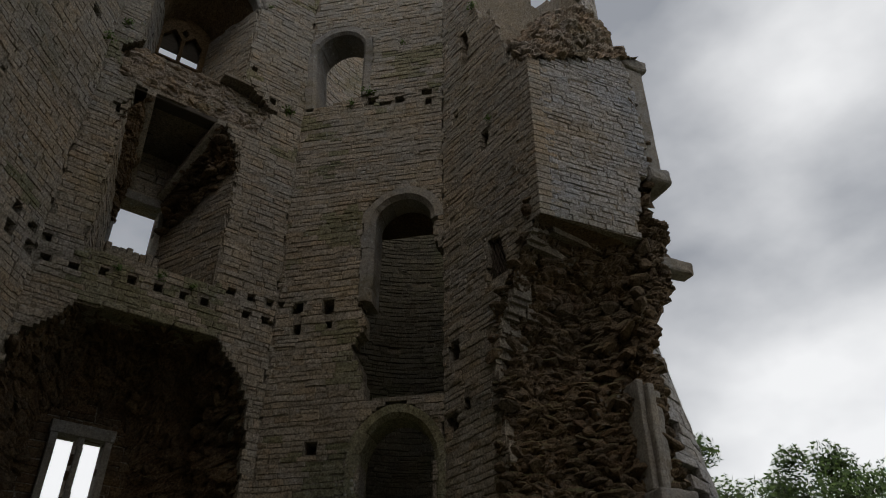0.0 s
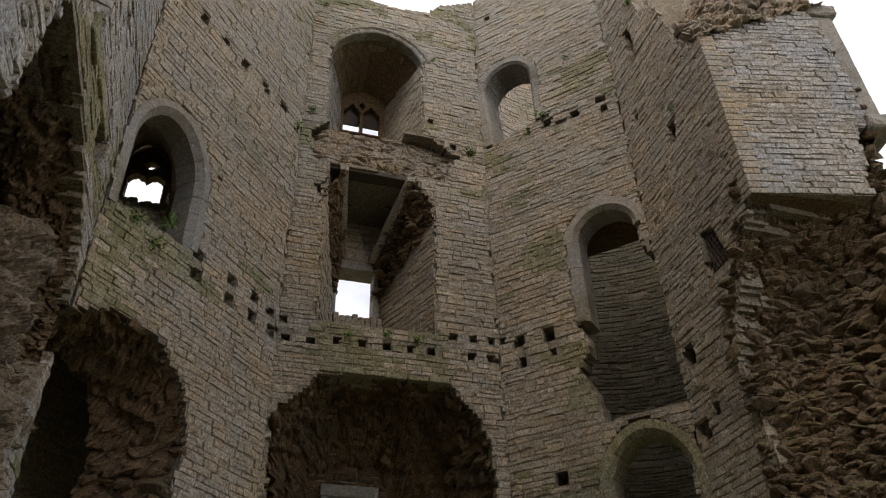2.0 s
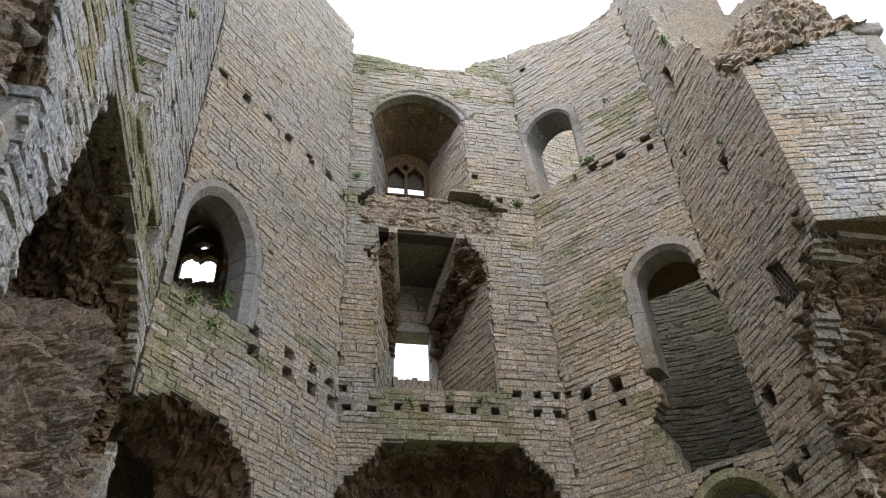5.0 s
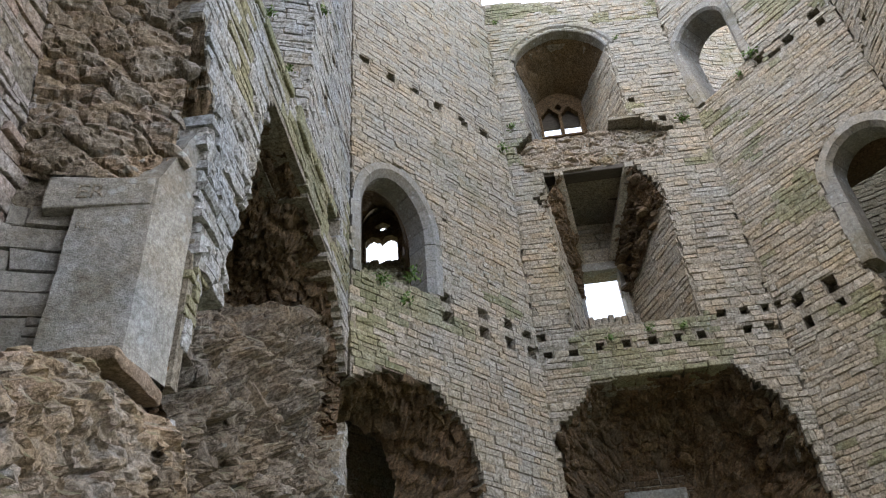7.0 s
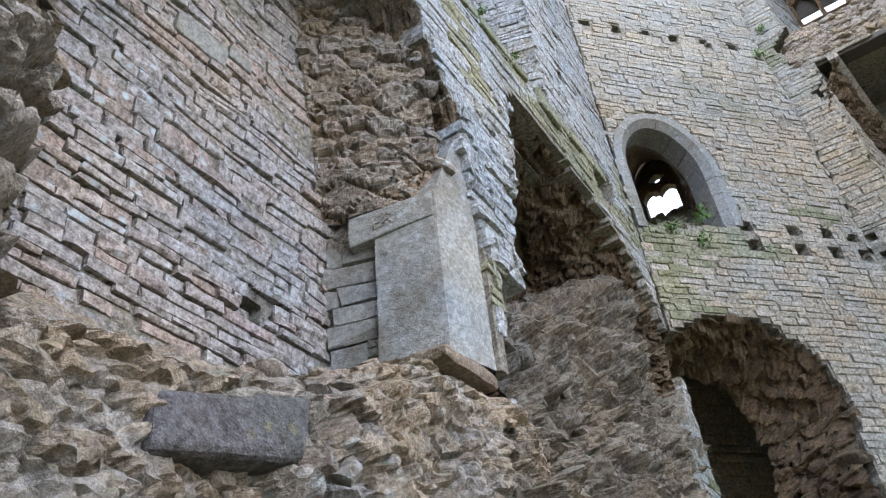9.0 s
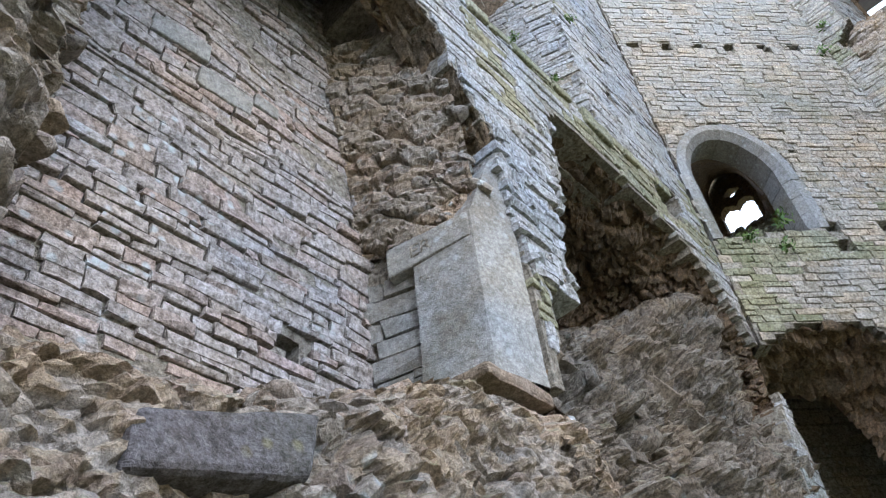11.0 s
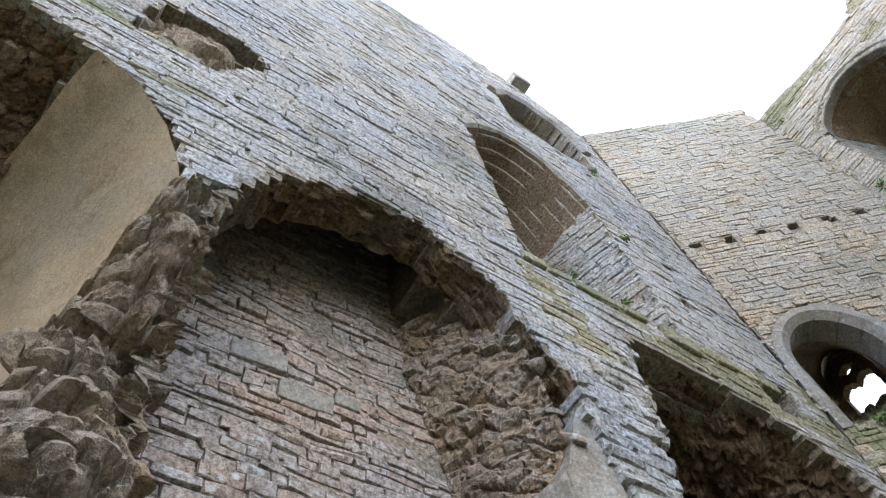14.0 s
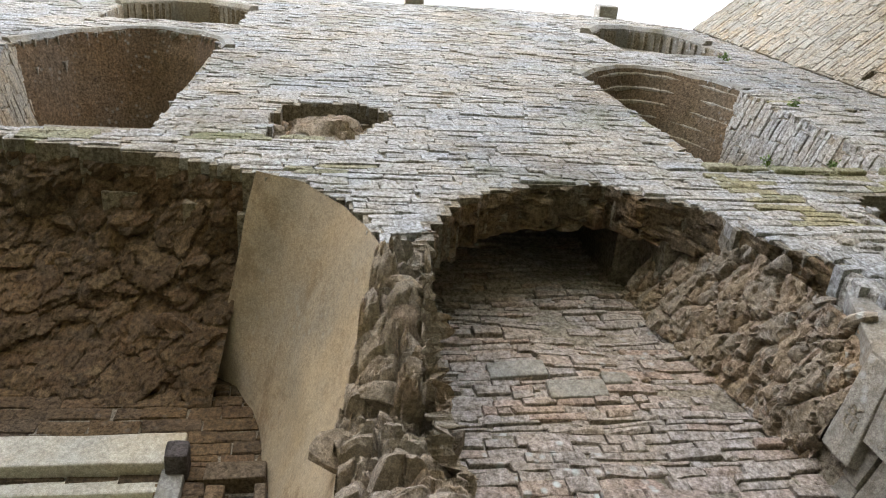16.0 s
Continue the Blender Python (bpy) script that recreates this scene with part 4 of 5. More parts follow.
jamb(recess_ub, W0, 5.25, 4.75, 6.93, 10.3, 0.02, 1.55, m_pale, 71, 60, facing=-1)
jamb(recess_ub, W0, 3.36, 3.75, 6.93, 10.6, 0.02, 1.55, m_wall, 72)
UB_SOF = [(3.42, 10.4), (3.7, 10.82), (4.1, 11.14), (4.4, 11.2), (4.75, 11.02), (5.05, 10.55), (5.26, 10.0)]
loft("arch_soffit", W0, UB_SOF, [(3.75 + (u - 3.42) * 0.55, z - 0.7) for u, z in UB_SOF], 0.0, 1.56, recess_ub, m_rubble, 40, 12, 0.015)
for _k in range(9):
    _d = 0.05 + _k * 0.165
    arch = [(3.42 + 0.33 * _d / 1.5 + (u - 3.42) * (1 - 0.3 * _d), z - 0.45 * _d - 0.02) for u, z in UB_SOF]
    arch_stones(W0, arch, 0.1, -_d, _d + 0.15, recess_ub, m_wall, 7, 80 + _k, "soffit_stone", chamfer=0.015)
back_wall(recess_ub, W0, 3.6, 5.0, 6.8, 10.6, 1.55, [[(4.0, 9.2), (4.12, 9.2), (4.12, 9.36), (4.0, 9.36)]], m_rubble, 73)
arch_stones(W0, [(u, z) for u, z in UB_SOF], 0.16, 0.03, 0.3, wall_south, m_dressed, 11, 75)
slab("sill_stone", W0, 4.85, 5.3, 6.62, 6.86, -0.05, 0.4, wall_south, m_mossy, "mossy sill block", 0.03, 8)

recess_ua = structure("upper_window_recess_dark", "first-floor window recess with an arched head, dark within", "window recess")
jamb(recess_ua, W0, -1.04, -1.5, 7.3, 11.6, 0.02, 1.5, m_wall, 76, facing=-1)
jamb(recess_ua, W0, -3.3, -2.9, 7.3, 11.0, 0.02, 1.5, m_wall, 77)
UA_SOF = UA_HEAD[1:-1]
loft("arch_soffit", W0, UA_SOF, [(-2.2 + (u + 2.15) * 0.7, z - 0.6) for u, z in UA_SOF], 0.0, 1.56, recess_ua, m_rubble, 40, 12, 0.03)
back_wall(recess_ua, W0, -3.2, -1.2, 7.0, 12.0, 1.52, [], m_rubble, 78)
arch_stones(W0, UA_SOF, 0.16, 0.04, 0.3, wall_south, m_dressed, 11, 79)
for _line, _s in ((U3[1:-1], 81), (UA3[1:-1], 82)):
    arch_stones(W0, _line, 0.2, 0.08, 0.3, wall_south, m_dressed, 11, _s)
for _u, _z in ((5.9, 16.85), (2.0, 17.3)):
    slab("parapet_stone", W0, _u - 0.2, _u + 0.2, _z - 0.05, _z + 0.35, -0.22, 0.4, wall_south, m_dressed, "projecting parapet stub", 0.03, 17)
rubble("hole_core", lambda u, v, d: W0.at(-0.25 + u, 7.2 + v, 0.2 + d), None, 1.25, 1.45, wall_south, m_grey_rubble, (0.12, 0.22), 50, 0.1, 83, 0.1)

# mossy ledge along the foot of the upper windows
for _i in range(11):
    _u = 3.3 + _i * 0.285
    if not 4.85 < _u + 0.14 < 5.35:
        slab("ledge_stone", W0, _u, _u + 0.27, 6.76 + 0.02 * math.sin(_i * 2.3), 6.9 - 0.015 * (_i % 3), -0.035 + 0.012 * (_i % 2), 0.3, wall_south, m_mossy, "", 0.02, _i, 2)

# ---- the canted wall with the traceried window
ARCH1 = [(0.20, 6.62), (0.20, 7.75)] + pointed(0.20, 1.24, 7.75, 8.46)[1:-1] + [(1.24, 7.75), (1.24, 6.78)]
ARCH1_OUT = [(0.02, 6.62), (0.02, 7.75)] + pointed(0.02, 1.45, 7.75, 8.68)[1:-1] + [(1.45, 7.75), (1.45, 6.78)]
C_OPEN = [(0.0, 2.0), (0.0, 5.22), (0.25, 5.36), (0.46, 5.44), (1.05, 5.47), (1.3, 5.32), (1.52, 5.2), (1.74, 4.88), (1.86, 4.5), (1.8, 4.2), (1.72, 3.75), (1.8, 3.2), (1.8, 2.0)]
row_a1 = [(0.66 + 0.83, 6.8), (2.11, 6.8), (2.62, 6.8), (2.98, 6.78)]
row_b1 = [(1.5, 6.5), (2.12, 6.5), (2.6, 6.5), (3.02, 6.5)]
row_u1 = [(0.22, 10.56), (0.70, 10.55), (1.18, 10.56), (1.67, 10.54), (2.17, 10.55), (2.66, 10.55)]
holes1 = [("clean", ARCH1), ("r", C_OPEN), hole(1.55, 8.12, 0.09, 0.08)] + [hole(u, z) for u, z in row_a1 + row_b1 + row_u1]
TOP1 = [(3.166, 15.3), (2.6, 15.25), (1.97, 15.25), (1.0, 15.45), (0.0, 15.6)]
wall_west = wall("wall_southwest", "canted coursed limestone wall with an arched traceried window and joist holes", W1, 0.0, 3.166, 1.8, 15.8,
                 [(0, 1.8), (3.166, 1.8)] + TOP1, holes1, [[(0.0, 6.4), (0.0, 9.9), (2.5, 9.9), (2.5, 6.4)], [(-0.1, 1.7), (-0.1, 5.9), (3.1, 5.9), (3.1, 1.7)]], [ARCH1_OUT], pick=moss_where([(0.0, 1.4, 5.4, 6.7, 0.5), (0.0, 3.2, 5.0, 7.2, 0.2)], 5), seed=12, singles=300, cell=0.06)
arch_stones(W1, ARCH1, 0.2, 0.008, 0.4, wall_west, m_dressed, 15, 91, chamfer=0.09)
window_1 = structure("window_1", "arched window recess with a broken two-light tracery", "window")
WIN_Y = 9.3  # the outer window stands square to the tower, not to the canted wall
WL, WR, WB, WT = -1.24, -0.73, 8.24, 8.73
WC = (WL + WR) / 2


class Outer1:
    """The plane of the outer window: u is world x."""

    def at(self, u, z, d=0.0):
        return Vector((u, WIN_Y + d, z))


def window_lining():
    """The splayed lining of the opening, from its arch to the outer window."""
    back = [(WL - 0.10, WB - 0.5), (WL - 0.10, WT)] + pointed(WL - 0.10, WR + 0.10, WT, WT + 0.62)[1:-1] + [(WR + 0.10, WT), (WR + 0.10, WB - 0.5)]
    f, b = resample(ARCH1, 60), resample(back, 60)
    verts, faces, rows = [], [], 18
    for j in range(rows):
        t = j / (rows - 1)
        for p, q in zip(f, b):
            w = W1.at(p[0], p[1], 0.38).lerp(Vector((q[0], WIN_Y, q[1])), t)
            course = 0.02 * (noise.cell(Vector((w.x * 3, w.y * 4, w.z * 9))) - 0.5)
            verts.append(w + noise.noise_vector(w * 5) * 0.02 + Vector((course, course, 0)))
    for j in range(rows - 1):
        for i in range(59):
            a = j * 60 + i
            faces.append((a, a + 1, a + 61, a + 60))
    # The dark vault colour stands in for the deep opening's shade on this lining.
    part("reveal", (verts, faces), m_vault_shade, window_1)


window_lining()
SILL1 = Patch(W1.at(0.1, 6.5, 0.02), W1.at(1.45, 6.5, 0.02), Vector((WR + 0.2, WIN_Y - 0.06, WB - 0.05)), Vector((WL - 0.25, WIN_Y - 0.06, WB - 0.05)))
rubble("broken_sill", lambda u, v, d: SILL1.at(u, v, d), None, SILL1.length, SILL1.height, window_1, m_mossy, (0.08, 0.16), 40, 0.06, 93, 0.05)


def tracery(u, z):
    if not (WL - 0.3 <= u <= WR + 0.3 and WB - 0.3 <= z <= WT + 1.0):
        return False
    h = 0.03 * noise.noise(Vector((u * 30, z * 30, 2)))
    if WL + h <= u <= WR + h and WB <= z <= WT - 0.05:
        return False
    for k in (-1, 1):
        x = (u - (WC + k * (WR - WL) * 0.25)) / ((WR - WL) * 0.25)
        if abs(x) < 1 and WT - 0.06 <= z <= WT - 0.06 + 0.10 * (1 - x * x) + h:
            return False
    return not (abs(u - WC - 0.02) / 0.14 + abs(z - 8.96) / 0.09 < 1)


# Brown core colour paints the backlit shade of tracery and hood.
core("tracery", Outer1(), tracery, WL - 0.3, WR + 0.3, WB - 0.3, WT + 1.0, 0.0, 0.14, window_1, m_rubble, 0.02)
arch_stones(Outer1(), [(WL - 0.06, WT)] + pointed(WL - 0.06, WR + 0.06, WT, WT + 0.5)[1:-1] + [(WR + 0.06, WT)], 0.07, 0.015, 0.1, window_1, m_rubble, 7, 94, "tracery_hood", chamfer=0.03)
recess_c = structure("lower_recess", "dark broken ground-floor recess with a narrow inner arch", "window recess")
C_LINE = [p for p in C_OPEN[1:-1]]
cf, cb = resample(C_LINE, 30), resample([(0.1 + u * 0.68, 2.0 + (z - 2.0) * 0.94) for u, z in C_LINE], 30)


def c_at(u, v, d):
    s = min(28.999, max(0, u / 4.6 * 29))
    i, f = int(s), s - int(s)
    p = [cf[i][k] * (1 - f) + cf[i + 1][k] * f for k in (0, 1)]
    q = [cb[i][k] * (1 - f) + cb[i + 1][k] * f for k in (0, 1)]
    t = v / 0.85
    nn = Vector((p[0] - 0.9, p[1] - 3.6)).normalized()
    return W1.at(p[0] * (1 - t) + q[0] * t + nn.x * d, p[1] * (1 - t) + q[1] * t + nn.y * d, 0.05 + v)


rubble("recess_core", c_at, None, 4.6, 0.85, recess_c, m_vault_shade, (0.09, 0.2), 50, 0.10, 95, 0.09)
back_wall(recess_c, W1, -0.6, 3.3, 1.8, 6.2, 2.3, [], m_tower, 97)
# Sides and ceiling reuse the shade-darkened stone colours.
jamb(recess_c, W1, 3.2, 3.2, 1.8, 6.2, 0.4, 2.3, m_algae_shade, 98, facing=-1)
part("chamber_ceiling", ([W1.at(-0.7, 5.95, 0.35), W1.at(3.3, 5.95, 0.35), W1.at(3.3, 6.05, 2.4), W1.at(-0.7, 6.05, 2.4), W1.at(-0.7, 6.3, 0.35), W1.at(3.3, 6.3, 0.35), W1.at(3.3, 6.4, 2.4), W1.at(-0.7, 6.4, 2.4)], [(3, 2, 1, 0), (4, 5, 6, 7), (0, 1, 5, 4), (1, 2, 6, 5), (2, 3, 7, 6), (3, 0, 4, 7)]), m_vault_shade, recess_c)
part("chamber_side", ([W1.at(-0.65, 1.8, 0.3), W1.at(-0.65, 6.2, 0.3), W1.at(-0.65, 6.2, 2.4), W1.at(-0.65, 1.8, 2.4)], [(0, 1, 2, 3)]), m_algae_shade, recess_c)

# ---- the end wall with three recesses, one over the other
E3 = [(0.40, 10.85), (0.38, 12.75), (0.45, 12.95), (0.58, 13.13), (0.75, 13.28), (0.95, 13.39), (1.2, 13.49), (1.45, 13.47), (1.7, 13.38), (1.93, 13.22), (2.1, 13.02), (2.18, 12.82), (2.16, 10.9)]
X2 = C12[0]
E2 = [(0.50, 6.86), (0.50, 9.1), (0.30, 9.3), (0.50, 9.45), (0.52, 9.82), (2.0, 9.9), (2.1, 9.6), (2.32, 9.3), (2.34, 8.9), (2.31, 6.86)]
E1 = [(0.1, 1.8), (0.08, 4.6), (0.0, 5.2), (0.12, 5.45), (0.45, 5.75), (0.62, 6.03), (2.48, 6.07), (2.62, 5.85), (2.92, 5.6), (3.05, 5.2), (3.12, 4.6), (3.1, 4.0), (3.1, 1.8)]
row_2a = [(0.08, 6.78), (2.55, 6.82), (2.88, 6.82), (3.16, 6.82)]
row_2b = [(0.1, 6.5), (0.45, 6.5), (0.82, 6.52), (1.2, 6.52), (1.55, 6.52), (1.9, 6.53), (2.2, 6.52), (2.85, 6.56), (3.15, 6.53)]
row_2u = [(2.72, 10.72), (3.05, 10.7), (2.74, 10.5), (2.3, 11.3)]
BAND = [(0.25, 9.9), (2.5, 9.9), (2.75, 10.5), (2.3, 10.86), (0.5, 10.84), (0.2, 10.5)]
holes2 = [("clean", E3), ("r", E2), ("r", E1), ("r", BAND)] + [hole(u, z, 0.13, 0.13) for u, z in row_2a + row_2b + row_2u]
TOP2 = [(3.28, 15.15), (2.95, 14.98), (2.57, 14.8), (2.3, 14.45), (1.6, 14.35), (1.1, 14.4), (0.5, 14.55), (0.0, 14.6)]
wall_end = wall("wall_west_end", "end wall of coursed limestone with three window recesses one above another", W2, 0.0, 3.28, 1.8, 15.4, [(0, 1.8), (3.28, 1.8)] + TOP2, holes2, [E1, E2, E3], pick=moss_where([(0.5, 2.5, 6.05, 6.9, 0.6), (0.0, 3.3, 9.6, 11.2, 0.3), (0.0, 3.3, 13.5, 14.7, 0.35)], 6), seed=13, singles=300, cell=0.06)
rubble("floor_stub_core", lambda u, v, d: W2.at(0.15 + u, 9.86 + v, 0.05 + 0.22 * (v / 1.1) + d), None, 2.6, 1.1, wall_end, m_grey_rubble, (0.08, 0.17), 90, 0.05, 101, 0.04, loose=0.5, lump=0.45, flat=0.4,
       keep=lambda u, v: inside_poly([(0.1, 9.84), (2.5, 9.84), (2.75, 10.5), (2.3, 10.84), (0.5, 10.8), (0.1, 10.5)], 0.15 + u, 9.86 + v))

# top recess
recess_3 = structure("window_recess_top", "top-floor window recess with a wide arched head and a traceried window", "window recess")
E3B = [(0.86 + (u - 0.38) * 0.46, 12.1 + (z - 10.9) * 0.42) for u, z in E3]
loft("splayed_lining", W2, E3[1:-1], E3B[1:-1], 0.05, 1.5, recess_3, m_vault_shade, 70, 30, 0.03, 3.0)
jamb(recess_3, W2, 2.14, 1.68, 10.9, 12.9, 0.03, 1.5, m_wall, 103, facing=-1)
jamb(recess_3, W2, 0.38, 0.86, 10.9, 12.8, 0.03, 1.5, m_dressed, 104)
part("recess_floor", ([W2.at(0.36, 10.8, 0.22), W2.at(2.14, 10.8, 0.22), W2.at(1.75, 12.04, 1.6), W2.at(0.82, 12.04, 1.6)], [(0, 1, 2, 3)]), m_grey_rubble, recess_3)
WU0, WU1 = 0.88, 1.62


def tracery_top(u, z):
    c = (WU0 + WU1) / 2
    if WU0 <= u <= WU1 and 12.05 <= z <= 12.62 and abs(u - c) > 0.035:
        return False
    for k in (-1, 1):
        x = (u - (c + k * 0.19)) / 0.15
        if abs(x) < 1 and 12.62 <= z <= 12.62 + 0.2 * (1 - abs(x)):
            return False
    return not (abs(u - c) / 0.08 + abs(z - 12.8) / 0.11 < 1)


slab("boarding", W2, 0.75, 1.75, 12.36, 13.3, 1.53, 1.57, recess_3, m_timber, "dark boards behind the window head", 0.008, 2)
core("tracery", W2, tracery_top, 0.6, 1.95, 12.0, 13.6, 1.38, 1.5, recess_3, m_vault_shade, 0.02)
arch_stones(W2, E3[1:-1], 0.13, 0.03, 0.2, recess_3, m_dressed, 15, 105, chamfer=0.08)
arch_stones(W2, grown(E3[1:-1], -0.05), 0.05, 0.01, 0.2, recess_3, m_dressed, 15, 106, "arch_moulding", chamfer=0.02)

# middle recess with a square window and broken flank vaults
recess_2 = structure("window_recess_middle", "middle-floor window recess with a square window and broken flank vaults", "window recess")
jamb(recess_2, W2, 0.52, 0.94, 6.8, 9.9, 0.02, 1.5, m_wall, 111)
jamb(recess_2, W2, 2.30, 1.72, 6.8, 9.7, 0.02, 1.5, m_wall, 112, facing=-1)
E2_WIN = [(0.97, 7.84), (1.63, 7.84), (1.63, 8.78), (0.97, 8.78)]
back_wall(recess_2, W2, 0.85, 1.85, 6.6, 10.4, 1.48, [E2_WIN], m_wall, 113)
slab("window_lintel", W2, 0.86, 1.72, 8.76, 8.92, 1.4, 1.7, recess_2, m_dressed, "dressed stone lintel", 0.012, 1)
slab("window_jamb", W2, 0.9, 0.98, 7.82, 8.77, 1.42, 1.7, recess_2, m_dressed, "", 0.01, 2)
slab("window_jamb", W2, 1.62, 1.70, 7.82, 8.77, 1.42, 1.7, recess_2, m_dressed, "", 0.01, 3)
for _i in range(4):
    slab("timber_lintel", W2, 0.45, 2.1, 9.80 + 0.03 * (_i % 2), 9.9 + 0.03 * (_i % 2), 0.06 + _i * 0.37, 0.42 + _i * 0.37, recess_2, m_timber, "weathered oak lintel", 0.015, 20 + _i)
for _s, (_jf, _jb, _rb, _rf) in enumerate((((0.34, 8.9), (0.93, 8.25), (1.04, 8.95), (0.78, 9.8)), ((2.36, 8.95), (1.72, 8.25), (1.55, 8.95), (1.92, 9.8)))):
    _p = Patch(W2.at(*_jf, 0.0), W2.at(*_jb, 1.45), W2.at(*_rb, 1.4), W2.at(*_rf, 0.0))
    rubble("flank_vault_core", lambda u, v, d, p=_p: p.at(u, v, d), None, _p.length, _p.height, recess_2, m_vault_shade, (0.07, 0.17), 110, 0.06, 115 + _s, 0.04, loose=0.25, lump=0.6)
    pts = [W2.at(_rf[0] - .07, 9.85, 0.0), W2.at(_rf[0] + .07, 9.85, 0.0), W2.at(_rb[0] + .06, 9.0, 1.35), W2.at(_rb[0] - .06, 9.0, 1.35)]
    pts += [p + Vector((0, 0, -0.1)) for p in pts]
    part("vault_rib", (pts, [(0, 1, 2, 3), (7, 6, 5, 4), (0, 4, 5, 1), (1, 5, 6, 2), (2, 6, 7, 3), (3, 7, 4, 0)]), m_wall, recess_2)
for _i in range(9):
    slab("sill_block", W2, 0.84 + _i * 0.105, 0.94 + _i * 0.105, 7.62, 7.82 + 0.03 * math.sin(_i * 2), 1.36, 1.6, recess_2, m_wall, "", 0.02, _i, 1)
part("recess_floor", ([W2.at(0.4, 6.84, 0.1), W2.at(2.4, 6.84, 0.1), W2.at(2.4, 6.84, 1.6), W2.at(0.4, 6.84, 1.6)], [(0, 1, 2, 3)]), m_mossy, recess_2)

# ground-floor recess, broken, with a two-light window
recess_1 = structure("window_recess_lower", "large broken ground-floor recess of brown rubble with a two-light window", "window recess")
e1f = resample(E1, 40)
e1b = resample([(0.75 + u * 0.42, 2.2 + (z - 2.2) * 0.78) for u, z in E1], 40)


def e1_at(u, v, d):
    s = min(38.999, max(0, u / 11.5 * 39))
    i, f = int(s), s - int(s)
    p = [e1f[i][k] * (1 - f) + e1f[i + 1][k] * f for k in (0, 1)]
    q = [e1b[i][k] * (1 - f) + e1b[i + 1][k] * f for k in (0, 1)]
    t = v / 1.6
    nn = Vector((p[0] - 1.6, p[1] - 4.0)).normalized()
    bulge = 0.25 * math.sin(t * math.pi)
    return W2.at(p[0] * (1 - t) + q[0] * t + nn.x * (d + bulge), p[1] * (1 - t) + q[1] * t + nn.y * (d + bulge), 0.05 + v)


rubble("recess_core", e1_at, None, 11.5, 1.6, recess_1, m_vault_shade, (0.07, 0.18), 150, 0.16, 121, 0.06)
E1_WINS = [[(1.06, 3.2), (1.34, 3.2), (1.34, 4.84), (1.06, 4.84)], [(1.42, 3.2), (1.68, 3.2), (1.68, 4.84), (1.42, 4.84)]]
back_wall(recess_1, W2, 0.5, 2.4, 1.8, 5.6, 1.55, E1_WINS, m_vault_shade, 123)
slab("window_mullion", W2, 1.34, 1.42, 3.2, 4.84, 1.5, 1.65, recess_1, m_dressed, "", 0.01, 6)
slab("window_lintel", W2, 0.95, 1.8, 4.83, 5.0, 1.46, 1.72, recess_1, m_dressed, "dressed stone lintel", 0.012, 7)
for _k in (0.97, 1.68):
    slab("window_jamb", W2, _k, _k + 0.1, 3.2, 4.84, 1.48, 1.7, recess_1, m_dressed, "", 0.01, 8)
for _i in range(6):
    slab("ledge_stone", W2, 0.62 + _i * 0.31, 0.915 + _i * 0.31, 6.03, 6.10 + 0.02 * (_i % 2), -0.03 - 0.01 * (_i % 3), 0.35, wall_end, m_mossy, "", 0.015, _i + 40, 2)

# ---- the canted wall with the tower doorways
D3 = [(0.22, 10.85), (0.10, 12.3)] + pointed(0.10, 1.04, 12.3, 12.74)[1:-1] + [(1.04, 12.2), (1.04, 11.0)]
D2 = [(1.46, 6.85), (1.46, 8.2)] + pointed(1.46, 2.34, 8.2, 8.58)[1:-1] + [(2.34, 8.1), (2.44, 7.7), (2.55, 7.5), (2.55, 5.2), (1.45, 5.2), (1.38, 5.6), (1.2, 6.0), (1.42, 6.4), (1.28, 6.74)]
D1 = [(1.42, 1.8), (1.42, 4.35)] + pointed(1.42, 2.42, 4.35, 4.93)[1:-1] + [(2.42, 4.35), (2.42, 1.8)]
D1_OUT = [(1.24, 4.3)] + pointed(1.24, 2.55, 4.35, 5.15)[1:-1] + [(2.55, 4.3)]
D2_OUT = [(1.26, 6.75), (1.26, 8.25)] + pointed(1.26, 2.5, 8.25, 8.77)[1:-1] + [(2.5, 8.1)]
D3_OUT = [(0.02, 10.8), (-0.08, 12.3)] + pointed(-0.08, 1.22, 12.3, 12.94)[1:-1] + [(1.22, 11.0)]
holes3 = [("clean", D1), ("r", D2), ("clean", D3), hole(0.75, 4.58, 0.2, 0.16), hole(0.06, 6.84, .14, .14), hole(0.34, 6.74, 0.2, 0.16), hole(0.82, 6.72, 0.22, 0.2), hole(0.36, 6.4, .17, .15), hole(0.84, 6.42, .15, .15), hole(1.25, 10.82, .2, .2),
          hole(1.77, 10.78, 0.19, 0.18), hole(2.26, 10.85, 0.19, 0.16), hole(2.28, 10.6, .17, .12), hole(1.5, 10.72, .2, .1), hole(0.3, 14.4, .16, .13)]
TOP3 = [(2.54, 14.85), (2.4, 14.65), (2.11, 14.57), (1.76, 14.5), (1.15, 14.74), (0.6, 14.98), (0.2, 15.15), (0.0, 15.2)]
